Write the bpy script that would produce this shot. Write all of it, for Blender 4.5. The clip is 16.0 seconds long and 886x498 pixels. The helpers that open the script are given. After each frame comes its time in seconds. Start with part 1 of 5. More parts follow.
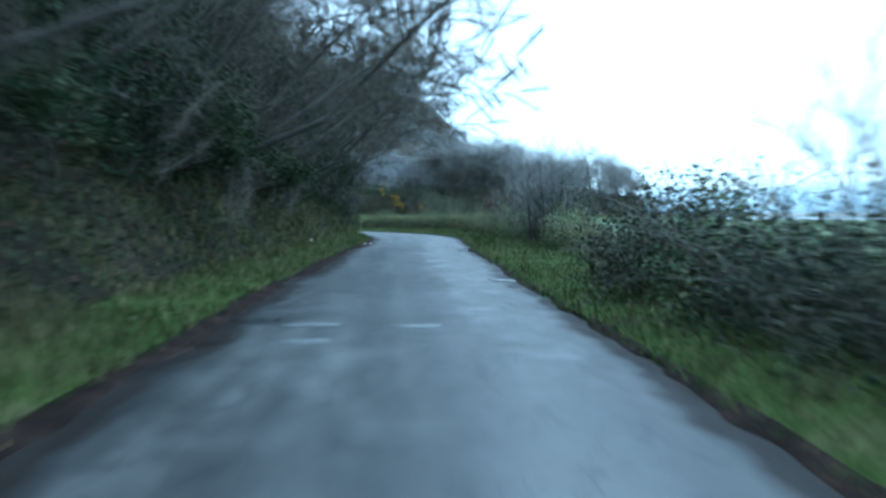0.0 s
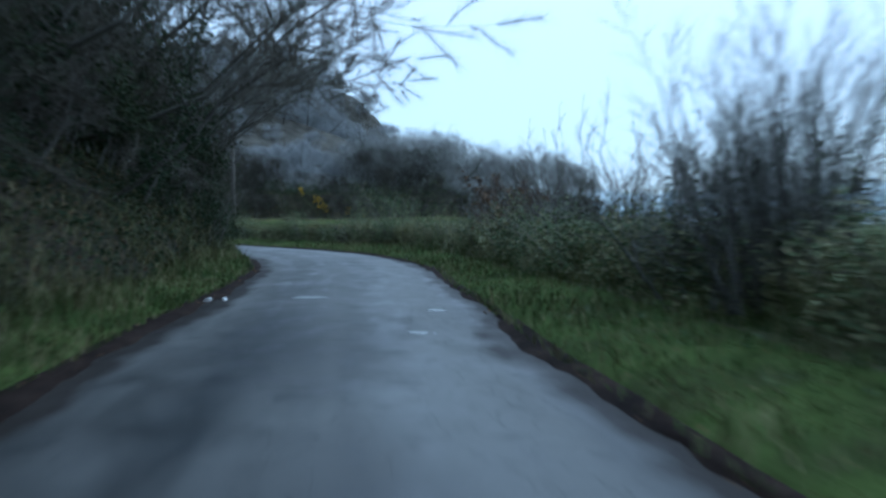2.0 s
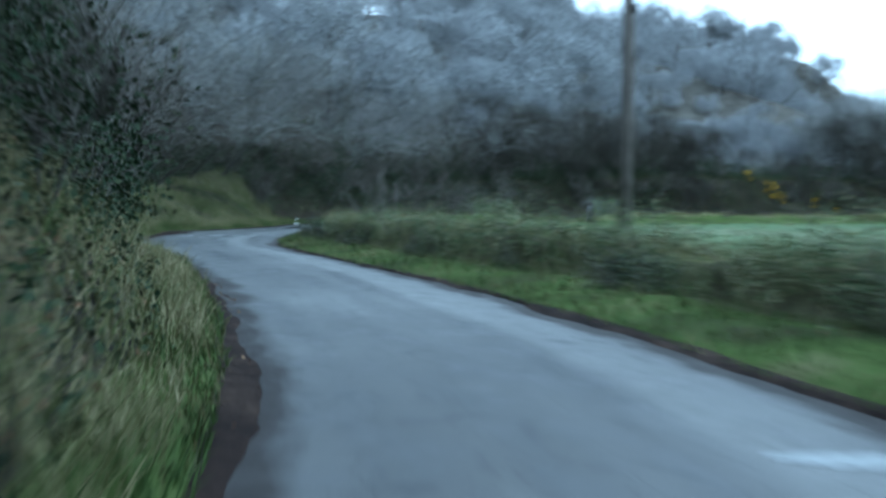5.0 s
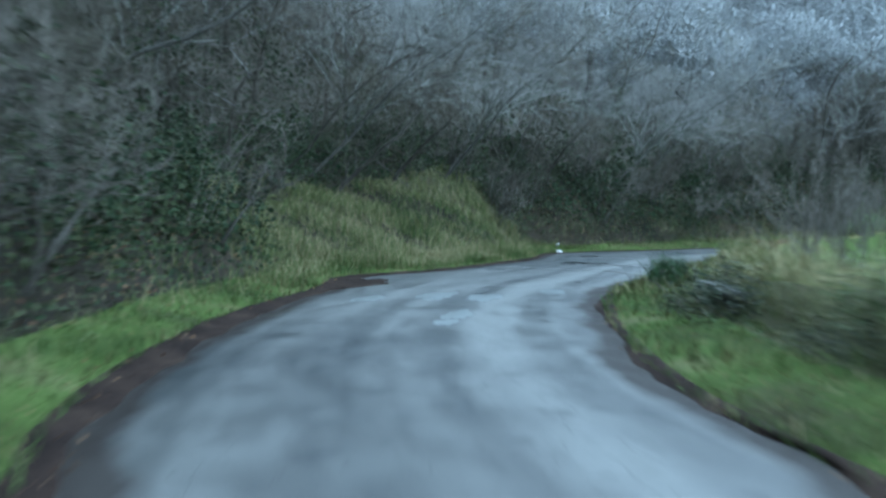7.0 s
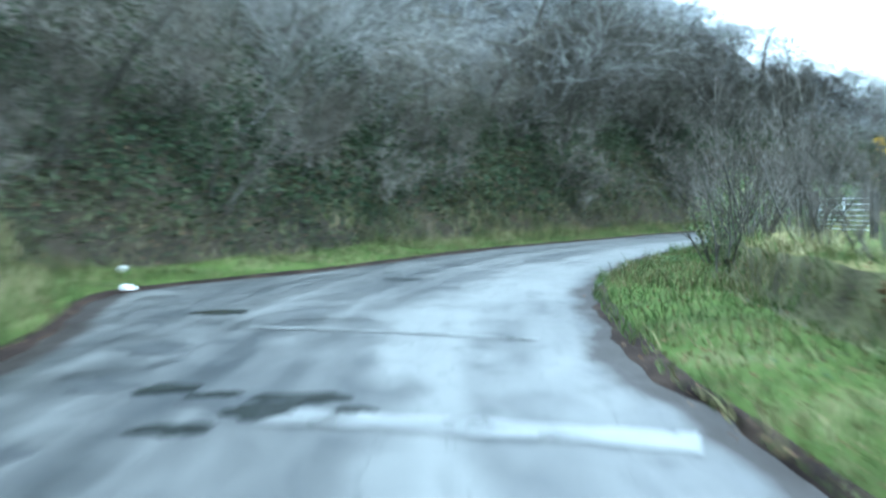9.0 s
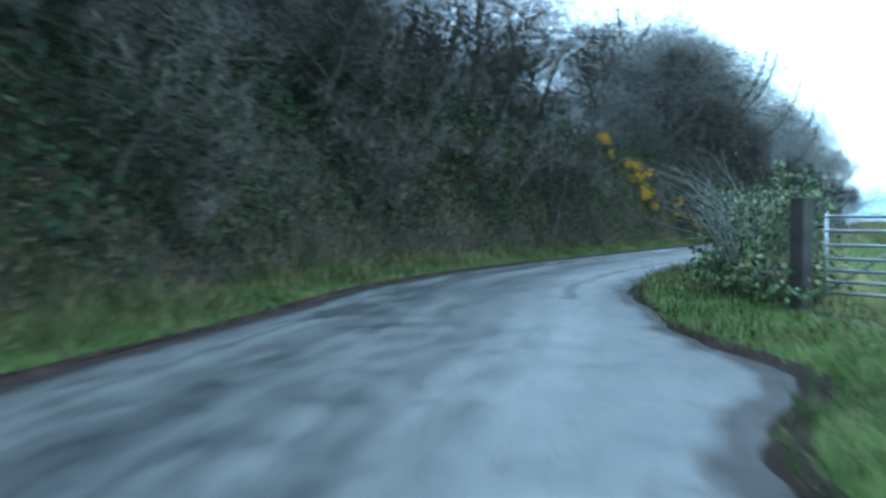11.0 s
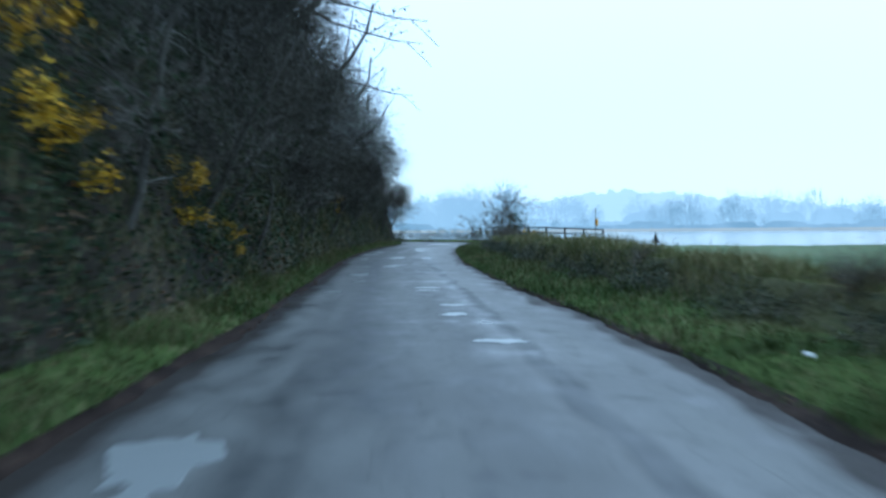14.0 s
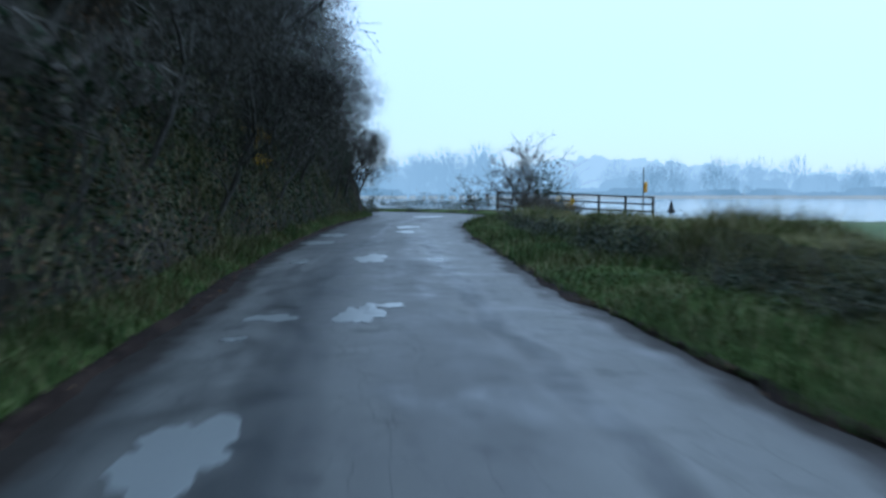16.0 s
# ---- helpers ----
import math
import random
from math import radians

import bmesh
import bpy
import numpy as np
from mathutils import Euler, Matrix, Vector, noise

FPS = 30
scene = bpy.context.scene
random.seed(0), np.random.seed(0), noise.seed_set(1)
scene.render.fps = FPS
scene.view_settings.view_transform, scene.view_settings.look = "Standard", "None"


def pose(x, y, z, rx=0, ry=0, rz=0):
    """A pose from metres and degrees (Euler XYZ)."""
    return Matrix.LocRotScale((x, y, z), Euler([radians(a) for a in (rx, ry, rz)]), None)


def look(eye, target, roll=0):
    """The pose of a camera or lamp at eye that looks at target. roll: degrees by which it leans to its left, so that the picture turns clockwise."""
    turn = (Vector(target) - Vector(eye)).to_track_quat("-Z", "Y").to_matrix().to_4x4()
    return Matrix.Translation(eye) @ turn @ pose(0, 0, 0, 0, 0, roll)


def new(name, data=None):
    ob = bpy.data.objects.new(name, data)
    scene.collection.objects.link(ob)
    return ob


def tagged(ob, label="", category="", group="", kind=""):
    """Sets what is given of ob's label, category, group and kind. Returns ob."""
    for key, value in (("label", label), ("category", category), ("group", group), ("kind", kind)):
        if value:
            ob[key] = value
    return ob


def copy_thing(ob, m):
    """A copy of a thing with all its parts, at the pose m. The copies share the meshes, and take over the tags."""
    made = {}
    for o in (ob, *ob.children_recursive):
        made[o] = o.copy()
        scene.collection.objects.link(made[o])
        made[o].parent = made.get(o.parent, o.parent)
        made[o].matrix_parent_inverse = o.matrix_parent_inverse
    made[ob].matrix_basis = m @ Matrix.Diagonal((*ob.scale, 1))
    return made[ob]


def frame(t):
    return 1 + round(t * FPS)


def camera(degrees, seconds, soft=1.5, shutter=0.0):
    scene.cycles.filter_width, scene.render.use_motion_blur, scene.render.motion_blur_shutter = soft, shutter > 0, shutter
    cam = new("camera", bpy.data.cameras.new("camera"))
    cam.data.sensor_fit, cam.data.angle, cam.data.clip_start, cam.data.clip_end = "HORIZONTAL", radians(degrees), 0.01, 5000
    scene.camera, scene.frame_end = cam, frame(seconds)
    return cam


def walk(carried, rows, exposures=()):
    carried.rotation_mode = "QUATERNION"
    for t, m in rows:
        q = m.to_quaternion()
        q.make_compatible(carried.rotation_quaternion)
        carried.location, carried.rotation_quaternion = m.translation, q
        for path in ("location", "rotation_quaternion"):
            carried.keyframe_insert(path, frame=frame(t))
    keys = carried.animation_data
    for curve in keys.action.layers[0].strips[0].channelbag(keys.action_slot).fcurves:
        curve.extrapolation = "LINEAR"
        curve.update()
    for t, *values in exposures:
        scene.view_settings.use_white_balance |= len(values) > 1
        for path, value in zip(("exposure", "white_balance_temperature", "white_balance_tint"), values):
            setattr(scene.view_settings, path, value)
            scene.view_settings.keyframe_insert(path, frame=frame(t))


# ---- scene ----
cam = camera(50.5, 16.0, soft=2.6, shutter=0.6)
PATH = [
    (0.0, pose(0.00, 0.00, 1.35, 87.70, 0.00, 0.00)),
    (0.5, pose(-0.34, 5.64, 1.35, 88.00, 0.00, -2.20)),
    (1.0, pose(-0.63, 10.77, 1.35, 88.70, 0.50, -3.30)),
    (1.5, pose(-0.63, 16.70, 1.35, 88.30, 0.50, -4.00)),
    (2.0, pose(-0.68, 22.46, 1.35, 87.90, 0.00, -4.50)),
    (2.5, pose(-0.74, 28.04, 1.35, 87.50, 0.40, -4.00)),
    (3.0, pose(-0.85, 33.80, 1.35, 87.50, 0.20, -2.30)),
    (3.5, pose(-1.14, 39.05, 1.35, 88.60, 0.60, 0.60)),
    (4.0, pose(-1.77, 44.80, 1.35, 88.40, 0.70, 5.30)),
    (4.5, pose(-2.85, 49.76, 1.35, 88.70, 0.80, 12.60)),
    (5.0, pose(-4.56, 54.38, 1.35, 87.30, -0.50, 21.10)),
    (5.5, pose(-7.24, 59.35, 1.35, 87.53, -0.34, 27.28)),
    (6.0, pose(-10.38, 64.05, 1.35, 87.77, -0.18, 31.93)),
    (6.5, pose(-13.81, 68.53, 1.35, 88.01, -0.02, 34.47)),
    (7.0, pose(-17.34, 72.95, 1.35, 88.25, 0.14, 34.32)),
    (7.5, pose(-20.73, 77.46, 1.35, 88.50, 0.30, 30.90)),
    (8.0, pose(-23.46, 81.99, 1.35, 87.50, -0.70, 23.80)),
    (8.5, pose(-25.86, 87.60, 1.35, 87.40, 0.00, 16.50)),
    (9.0, pose(-27.51, 92.81, 1.35, 87.30, 0.80, 8.80)),
    (9.5, pose(-28.48, 98.38, 1.35, 87.50, 0.59, 2.94)),
    (10.0, pose(-28.87, 104.01, 1.35, 87.69, 0.37, -3.09)),
    (10.5, pose(-28.66, 109.66, 1.35, 87.89, 0.15, -9.21)),
    (11.0, pose(-27.84, 115.24, 1.35, 88.09, -0.07, -15.34)),
    (11.5, pose(-26.44, 120.71, 1.35, 88.30, -0.30, -21.40)),
    (12.0, pose(-24.39, 126.41, 1.35, 88.00, -0.70, -27.20)),
    (12.5, pose(-21.83, 131.62, 1.35, 87.90, -1.10, -34.20)),
    (13.0, pose(-18.62, 136.55, 1.35, 88.40, -0.40, -40.00)),
    (13.5, pose(-15.15, 140.93, 1.35, 88.80, -0.10, -43.80)),
    (14.0, pose(-11.24, 145.55, 1.35, 88.70, 0.40, -45.90)),
    (14.5, pose(-7.68, 149.54, 1.35, 88.30, 0.30, -47.50)),
    (15.0, pose(-4.12, 153.54, 1.35, 88.30, 0.10, -47.70)),
    (15.5, pose(0.08, 157.88, 1.35, 88.00, 0.00, -47.80)),
    (16.0, pose(3.71, 161.74, 1.35, 86.60, 0.00, -47.90)),
]
EXPOSURE = [(0, 0.25), (0.5, 0.2), (1, 0), (1.5, -0.45), (2, -0.55), (2.5, -0.22), (3, -0.05), (3.5, 0.15), (4, 0.05), (4.5, -0.2), (5, 0.2), (7.5, 0.85), (8, 1.12), (8.5, 1.5), (9, 1.65), (11.5, 0.48), (12.5, 0.5), (13, 0.3), (13.5, -0.1), (14, -0.38), (14.5, -0.6), (15, -0.65), (15.5, -0.75), (16, -0.7)]
# the white balance drifts: warmer in the open bend, a little towards magenta by the water
walk(cam, PATH, exposures=[(t, stops + 0.08, 5500 if 8.2 < t < 10 else 5230 if 7 < t < 8.2 else 5080 if t > 13.7 or 1.2 < t < 2.8 or 4.2 < t < 6 else 4900, 11 if t > 14.2 else 7 if t > 13.7 else 10 if 1.4 < t < 2.7 else 4 if 7 < t < 10 or 4.2 < t < 6 else 1) for t, stops in EXPOSURE])

# ---- sky and sun: a bright overcast evening over an estuary ----
world = bpy.data.worlds.new("overcast_sky")
scene.world = world
world.use_nodes = True
wn, wl = world.node_tree.nodes, world.node_tree.links
sky = wn.new("ShaderNodeTexSky")
sky.sky_type, sky.sun_disc = "NISHITA", False
sky.sun_elevation, sky.sun_rotation = radians(52), radians(70)
sky_back = wn["Background"]
sky_back.inputs["Strength"].default_value = 0.05
wl.new(sky.outputs["Color"], sky_back.inputs["Color"])
cloud = wn.new("ShaderNodeBackground")
sky_co, sky_axis, cloud_noise = wn.new("ShaderNodeTexCoord"), wn.new("ShaderNodeSeparateXYZ"), wn.new("ShaderNodeTexNoise")
cloud_noise.inputs["Scale"].default_value, cloud_noise.inputs["Detail"].default_value = 1.8, 4
wl.new(sky_co.outputs["Generated"], sky_axis.inputs[0])
wl.new(sky_co.outputs["Generated"], cloud_noise.inputs["Vector"])
sky_mix = wn.new("ShaderNodeMath")
sky_mix.operation = "MULTIPLY_ADD"
sky_mix.inputs[1].default_value = 0.10
wl.new(cloud_noise.outputs["Fac"], sky_mix.inputs[0])
wl.new(sky_axis.outputs["Z"], sky_mix.inputs[2])
cloud_ramp = wn.new("ShaderNodeValToRGB")
stops = cloud_ramp.color_ramp.elements
stops[0].position, stops[0].color = 0.03, (0.82, 1.09, 1.21, 1)
stops[1].position, stops[1].color = 1.0, (1.24, 1.6, 1.76, 1)
mid_stop = stops.new(0.28)
mid_stop.color = (1.20, 1.42, 1.50, 1)
wl.new(sky_mix.outputs[0], cloud_ramp.inputs["Fac"])
wl.new(cloud_ramp.outputs["Color"], cloud.inputs["Color"])
cloud.inputs["Strength"].default_value = 0.9
sky_sum = wn.new("ShaderNodeAddShader")
wl.new(sky_back.outputs[0], sky_sum.inputs[0])
wl.new(cloud.outputs[0], sky_sum.inputs[1])
wl.new(sky_sum.outputs[0], wn["World Output"].inputs["Surface"])

sun_lamp = bpy.data.lights.new("sun", "SUN")
sun_lamp.energy, sun_lamp.angle, sun_lamp.color = 0.5, radians(30), (0.92, 1.0, 1.0)
sun = new("sun", sun_lamp)
sun.matrix_world = look((60, 100, 60), (0, 100, 0))

rng = np.random.default_rng(7)


# ---- materials ----
def material(name, stops, scale=4.0, rough=0.8, bump=0.0, fine=40.0, island=0.0, objects=0.0, metal=0.0, rough_to=None, spec=0.5, detail=6.0, coords="Object"):
    """A surface whose colour runs through the stops by noise at two scales; island and objects: how far single leaves or things differ."""
    m = bpy.data.materials.new(name)
    m.use_nodes = True
    n, l = m.node_tree.nodes, m.node_tree.links
    b = n["Principled BSDF"]
    co = n.new("ShaderNodeTexCoord")
    big, small = n.new("ShaderNodeTexNoise"), n.new("ShaderNodeTexNoise")
    big.inputs["Scale"].default_value, small.inputs["Scale"].default_value = scale, fine
    big.inputs["Detail"].default_value = detail
    small.inputs["Detail"].default_value = 3
    for t in (big, small):
        l.new(co.outputs[coords], t.inputs["Vector"])
    mix = n.new("ShaderNodeMath")
    mix.operation = "MULTIPLY_ADD"
    l.new(small.outputs["Fac"], mix.inputs[0])
    mix.inputs[1].default_value = 0.45
    off = n.new("ShaderNodeMath")
    off.operation = "MULTIPLY_ADD"
    l.new(big.outputs["Fac"], off.inputs[0])
    off.inputs[1].default_value, off.inputs[2].default_value = 1.1, -0.27
    l.new(off.outputs[0], mix.inputs[2])
    value = mix.outputs[0]
    for amount, kind, out in ((island, "ShaderNodeNewGeometry", "Random Per Island"), (objects, "ShaderNodeObjectInfo", "Random")):
        if amount:
            g, a, c = n.new(kind), n.new("ShaderNodeMath"), n.new("ShaderNodeMath")
            c.operation, a.operation = "SUBTRACT", "MULTIPLY_ADD"
            l.new(g.outputs[out], c.inputs[0])
            c.inputs[1].default_value = 0.5
            l.new(c.outputs[0], a.inputs[0])
            a.inputs[1].default_value = amount
            l.new(value, a.inputs[2])
            value = a.outputs[0]
    r = n.new("ShaderNodeValToRGB")
    while len(r.color_ramp.elements) < len(stops):
        r.color_ramp.elements.new(0.5)
    for i, (e, c) in enumerate(zip(r.color_ramp.elements, stops)):
        e.position = 0.25 + 0.5 * i / max(1, len(stops) - 1)
        e.color = (*c, 1)
    l.new(value, r.inputs["Fac"])
    l.new(r.outputs["Color"], b.inputs["Base Color"])
    b.inputs["Roughness"].default_value, b.inputs["Metallic"].default_value = rough, metal
    b.inputs["Specular IOR Level"].default_value = spec
    if rough_to is not None:
        mr = n.new("ShaderNodeMapRange")
        mr.inputs["From Min"].default_value, mr.inputs["From Max"].default_value = 0.35, 0.65
        mr.inputs["To Min"].default_value, mr.inputs["To Max"].default_value = rough, rough_to
        l.new(big.outputs["Fac"], mr.inputs["Value"])
        l.new(mr.outputs["Result"], b.inputs["Roughness"])
    if bump:
        bp = n.new("ShaderNodeBump")
        bp.inputs["Strength"].default_value, bp.inputs["Distance"].default_value = bump, 0.03
        l.new(small.outputs["Fac"], bp.inputs["Height"])
        l.new(bp.outputs["Normal"], b.inputs["Normal"])
    return m


def asphalt_material():
    """Old patched tarmac, damp, with wheel tracks that run along it: its map holds metres across and along."""
    m = bpy.data.materials.new("worn_tarmac")
    m.use_nodes = True
    n, l = m.node_tree.nodes, m.node_tree.links
    b = n["Principled BSDF"]
    uv = n.new("ShaderNodeUVMap")
    uv.uv_map = "road"

    def noise_at(sx, sy, detail, scale=1.0):
        mp, t = n.new("ShaderNodeMapping"), n.new("ShaderNodeTexNoise")
        mp.inputs["Scale"].default_value = (sx, sy, 1)
        t.inputs["Scale"].default_value, t.inputs["Detail"].default_value = scale, detail
        l.new(uv.outputs[0], mp.inputs["Vector"])
        l.new(mp.outputs[0], t.inputs["Vector"])
        return t.outputs["Fac"]

    def math_node(op, a, c, d=None):
        k = n.new("ShaderNodeMath")
        k.operation = op
        for i, v in enumerate((a, c, d)):
            if v is None:
                continue
            if isinstance(v, (int, float)):
                k.inputs[i].default_value = v
            else:
                l.new(v, k.inputs[i])
        return k.outputs[0]

    streak = noise_at(1.5, 0.035, 2)
    patch = noise_at(0.45, 0.2, 4)
    mottle = noise_at(2.6, 1.0, 5)
    grit = noise_at(60, 60, 3)
    v = math_node("MULTIPLY_ADD", streak, 0.8, -0.22)
    v = math_node("MULTIPLY_ADD", patch, 0.62, v)
    v = math_node("MULTIPLY_ADD", mottle, 0.5, v)
    v = math_node("MULTIPLY_ADD", grit, 0.22, v)
    v = math_node("SUBTRACT", v, 0.345)

    def spots(scale, low, high, detail=3):
        k = n.new("ShaderNodeMapRange")
        k.interpolation_type = "SMOOTHSTEP"
        k.inputs["From Min"].default_value, k.inputs["From Max"].default_value = low, high
        l.new(noise_at(scale, scale, detail), k.inputs["Value"])
        return k.outputs["Result"]

    # pock marks, broad damp stains and pale dry scabs, as wide as long
    pocks = spots(2.3, 0.60, 0.70)
    stains = spots(0.62, 0.56, 0.68, 5)
    scabs = spots(1.1, 0.60, 0.72, 4)
    v = math_node("MULTIPLY_ADD", pocks, -0.16, v)
    v = math_node("MULTIPLY_ADD", stains, -0.09, v)
    v = math_node("MULTIPLY_ADD", scabs, 0.06, v)
    # small worn hollows, longer than wide
    hollow = n.new("ShaderNodeMapRange")
    hollow.inputs["From Min"].default_value, hollow.inputs["From Max"].default_value = 0.58, 0.72
    l.new(noise_at(3.4, 0.8, 5), hollow.inputs["Value"])
    v = math_node("MULTIPLY_ADD", hollow.outputs["Result"], -0.13, v)
    axis = n.new("ShaderNodeSeparateXYZ")
    l.new(uv.outputs[0], axis.inputs[0])
    drift = math_node("MULTIPLY_ADD", patch, 1.6, -0.8)
    tracks = n.new("ShaderNodeValToRGB")
    for i, (p, c) in enumerate(((0.0, 0.42), (0.18, 0.55), (0.33, 0.30), (0.48, 0.50), (0.58, 0.34), (0.70, 0.78), (0.84, 0.66), (1.0, 0.4))):
        e = tracks.color_ramp.elements[i] if i < 2 else tracks.color_ramp.elements.new(p)
        e.position, e.color = p, (c, c, c, 1)
    l.new(math_node("MULTIPLY_ADD", math_node("ADD", axis.outputs[0], drift), 0.2, 0.5), tracks.inputs["Fac"])
    v = math_node("ADD", v, math_node("MULTIPLY_ADD", tracks.outputs["Color"], 0.46, -0.22))
    # a worn tar joint that runs along the far half of the lane
    place = n.new("ShaderNodeMapRange")
    for k, x in (("From Min", 168), ("From Max", 176), ("To Min", 1.41), ("To Max", 1.06)):
        place.inputs[k].default_value = x
    l.new(axis.outputs[1], place.inputs["Value"])
    joint = n.new("ShaderNodeMapRange")
    joint.interpolation_type = "SMOOTHSTEP"
    for k, x in (("From Min", 0.20), ("From Max", 0.02)):
        joint.inputs[k].default_value = x
    stray = math_node("MULTIPLY_ADD", noise_at(0.8, 0.5, 4), 0.5, -0.25)
    l.new(math_node("ABSOLUTE", math_node("ADD", math_node("SUBTRACT", axis.outputs[0], place.outputs["Result"]), stray), 0.0), joint.inputs["Value"])
    along = math_node("MULTIPLY", math_node("GREATER_THAN", axis.outputs[1], 150.0), math_node("LESS_THAN", axis.outputs[1], 220.0))
    worn = n.new("ShaderNodeMapRange")
    worn.inputs["From Min"].default_value, worn.inputs["From Max"].default_value = 0.30, 0.52
    l.new(noise_at(1.6, 0.5, 5), worn.inputs["Value"])
    joint_on = math_node("MULTIPLY", math_node("MULTIPLY", joint.outputs["Result"], along), worn.outputs["Result"])
    v = math_node("MULTIPLY_ADD", joint_on, -0.42, v)
    r = n.new("ShaderNodeValToRGB")
    for i, (p, c) in enumerate(((0.22, (0.020, 0.023, 0.026)), (0.46, (0.068, 0.068, 0.066)), (0.72, (0.150, 0.149, 0.142)))):
        e = r.color_ramp.elements[i] if i < 2 else r.color_ramp.elements.new(p)
        e.position, e.color = p, (*c, 1)
    l.new(v, r.inputs["Fac"])
    # mud trodden and washed in from the edges
    rim = n.new("ShaderNodeUVMap")
    rim.uv_map = "rim"
    rim_axis = n.new("ShaderNodeSeparateXYZ")
    l.new(rim.outputs[0], rim_axis.inputs[0])
    edge = math_node("MINIMUM", rim_axis.outputs[0], rim_axis.outputs[1])
    reach = math_node("MULTIPLY_ADD", patch, 0.8, -0.30)
    reach = math_node("MULTIPLY_ADD", mottle, 0.4, reach)
    dirt = n.new("ShaderNodeMapRange")
    dirt.inputs["From Min"].default_value, dirt.inputs["From Max"].default_value = 0.10, -0.10
    l.new(math_node("SUBTRACT", edge, reach), dirt.inputs["Value"])
    tint = n.new("ShaderNodeMix")
    tint.data_type = "RGBA"
    l.new(math_node("MULTIPLY", dirt.outputs["Result"], 0.8), tint.inputs["Factor"])
    l.new(r.outputs["Color"], tint.inputs["A"])
    tint.inputs["B"].default_value = (0.026, 0.018, 0.015, 1)
    l.new(math_node("MULTIPLY_ADD", dirt.outputs["Result"], -0.40, 0.5), b.inputs["Specular IOR Level"])
    # a fine crack net and a long seam
    crack_map, crack = n.new("ShaderNodeMapping"), n.new("ShaderNodeTexVoronoi")
    crack_map.inputs["Scale"].default_value = (0.55, 0.22, 1)
    crack.feature = "DISTANCE_TO_EDGE"
    warp = n.new("ShaderNodeMix")
    warp.data_type = "RGBA"
    warp.blend_type = "ADD"
    warp.inputs["Factor"].default_value = 0.35
    warp_noise = n.new("ShaderNodeTexNoise")
    warp_noise.inputs["Scale"].default_value = 1.2
    l.new(uv.outputs[0], warp_noise.inputs["Vector"])
    l.new(uv.outputs[0], warp.inputs["A"])
    l.new(warp_noise.outputs["Color"], warp.inputs["B"])
    l.new(warp.outputs["Result"], crack_map.inputs["Vector"])
    l.new(crack_map.outputs[0], crack.inputs["Vector"])
    crack_line = n.new("ShaderNodeMapRange")
    crack_line.inputs["From Min"].default_value, crack_line.inputs["From Max"].default_value = 0.004, 0.016
    crack_line.inputs["To Min"].default_value, crack_line.inputs["To Max"].default_value = 0.45, 0.0
    l.new(crack.outputs["Distance"], crack_line.inputs["Value"])
    torn = n.new("ShaderNodeMix")
    torn.data_type = "RGBA"
    l.new(crack_line.outputs["Result"], torn.inputs["Factor"])
    l.new(tint.outputs["Result"], torn.inputs["A"])
    torn.inputs["B"].default_value = (0.02, 0.02, 0.02, 1)
    l.new(torn.outputs["Result"], b.inputs["Base Color"])
    mr = n.new("ShaderNodeMapRange")
    mr.inputs["From Min"].default_value, mr.inputs["From Max"].default_value = 0.35, 0.65
    mr.inputs["To Min"].default_value, mr.inputs["To Max"].default_value = 0.36, 0.70
    l.new(math_node("MULTIPLY_ADD", streak, 0.5, math_node("MULTIPLY", mottle, 0.5)), mr.inputs["Value"])
    l.new(math_node("MULTIPLY_ADD", stains, -0.12, mr.outputs["Result"]), b.inputs["Roughness"])
    bp = n.new("ShaderNodeBump")
    bp.inputs["Strength"].default_value, bp.inputs["Distance"].default_value = 0.35, 0.01
    l.new(math_node("ADD", grit, mottle), bp.inputs["Height"])
    l.new(bp.outputs["Normal"], b.inputs["Normal"])
    return m


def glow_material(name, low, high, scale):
    """Land far off, with the mist put into a colour that glows by itself."""
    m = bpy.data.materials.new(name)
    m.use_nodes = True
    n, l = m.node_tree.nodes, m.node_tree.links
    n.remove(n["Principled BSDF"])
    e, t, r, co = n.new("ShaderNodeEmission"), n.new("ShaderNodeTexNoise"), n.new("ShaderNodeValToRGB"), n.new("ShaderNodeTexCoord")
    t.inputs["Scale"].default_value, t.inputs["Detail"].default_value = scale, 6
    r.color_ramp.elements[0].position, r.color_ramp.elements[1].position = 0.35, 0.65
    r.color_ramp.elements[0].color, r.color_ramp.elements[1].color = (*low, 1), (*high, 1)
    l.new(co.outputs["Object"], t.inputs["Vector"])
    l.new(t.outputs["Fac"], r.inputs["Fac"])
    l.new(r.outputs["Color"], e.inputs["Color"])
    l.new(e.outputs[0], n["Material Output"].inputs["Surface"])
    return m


def water_material(name, rough, bump, scale, tone):
    m = bpy.data.materials.new(name)
    m.use_nodes = True
    n, l = m.node_tree.nodes, m.node_tree.links
    b = n["Principled BSDF"]
    b.inputs["Base Color"].default_value = (*tone, 1)
    b.inputs["Roughness"].default_value, b.inputs["IOR"].default_value = rough, 1.33
    co, t, bp = n.new("ShaderNodeTexCoord"), n.new("ShaderNodeTexNoise"), n.new("ShaderNodeBump")
    t.inputs["Scale"].default_value = scale
    bp.inputs["Strength"].default_value, bp.inputs["Distance"].default_value = bump, 0.02
    l.new(co.outputs["Object"], t.inputs["Vector"])
    l.new(t.outputs["Fac"], bp.inputs["Height"])
    l.new(bp.outputs["Normal"], b.inputs["Normal"])
    return m


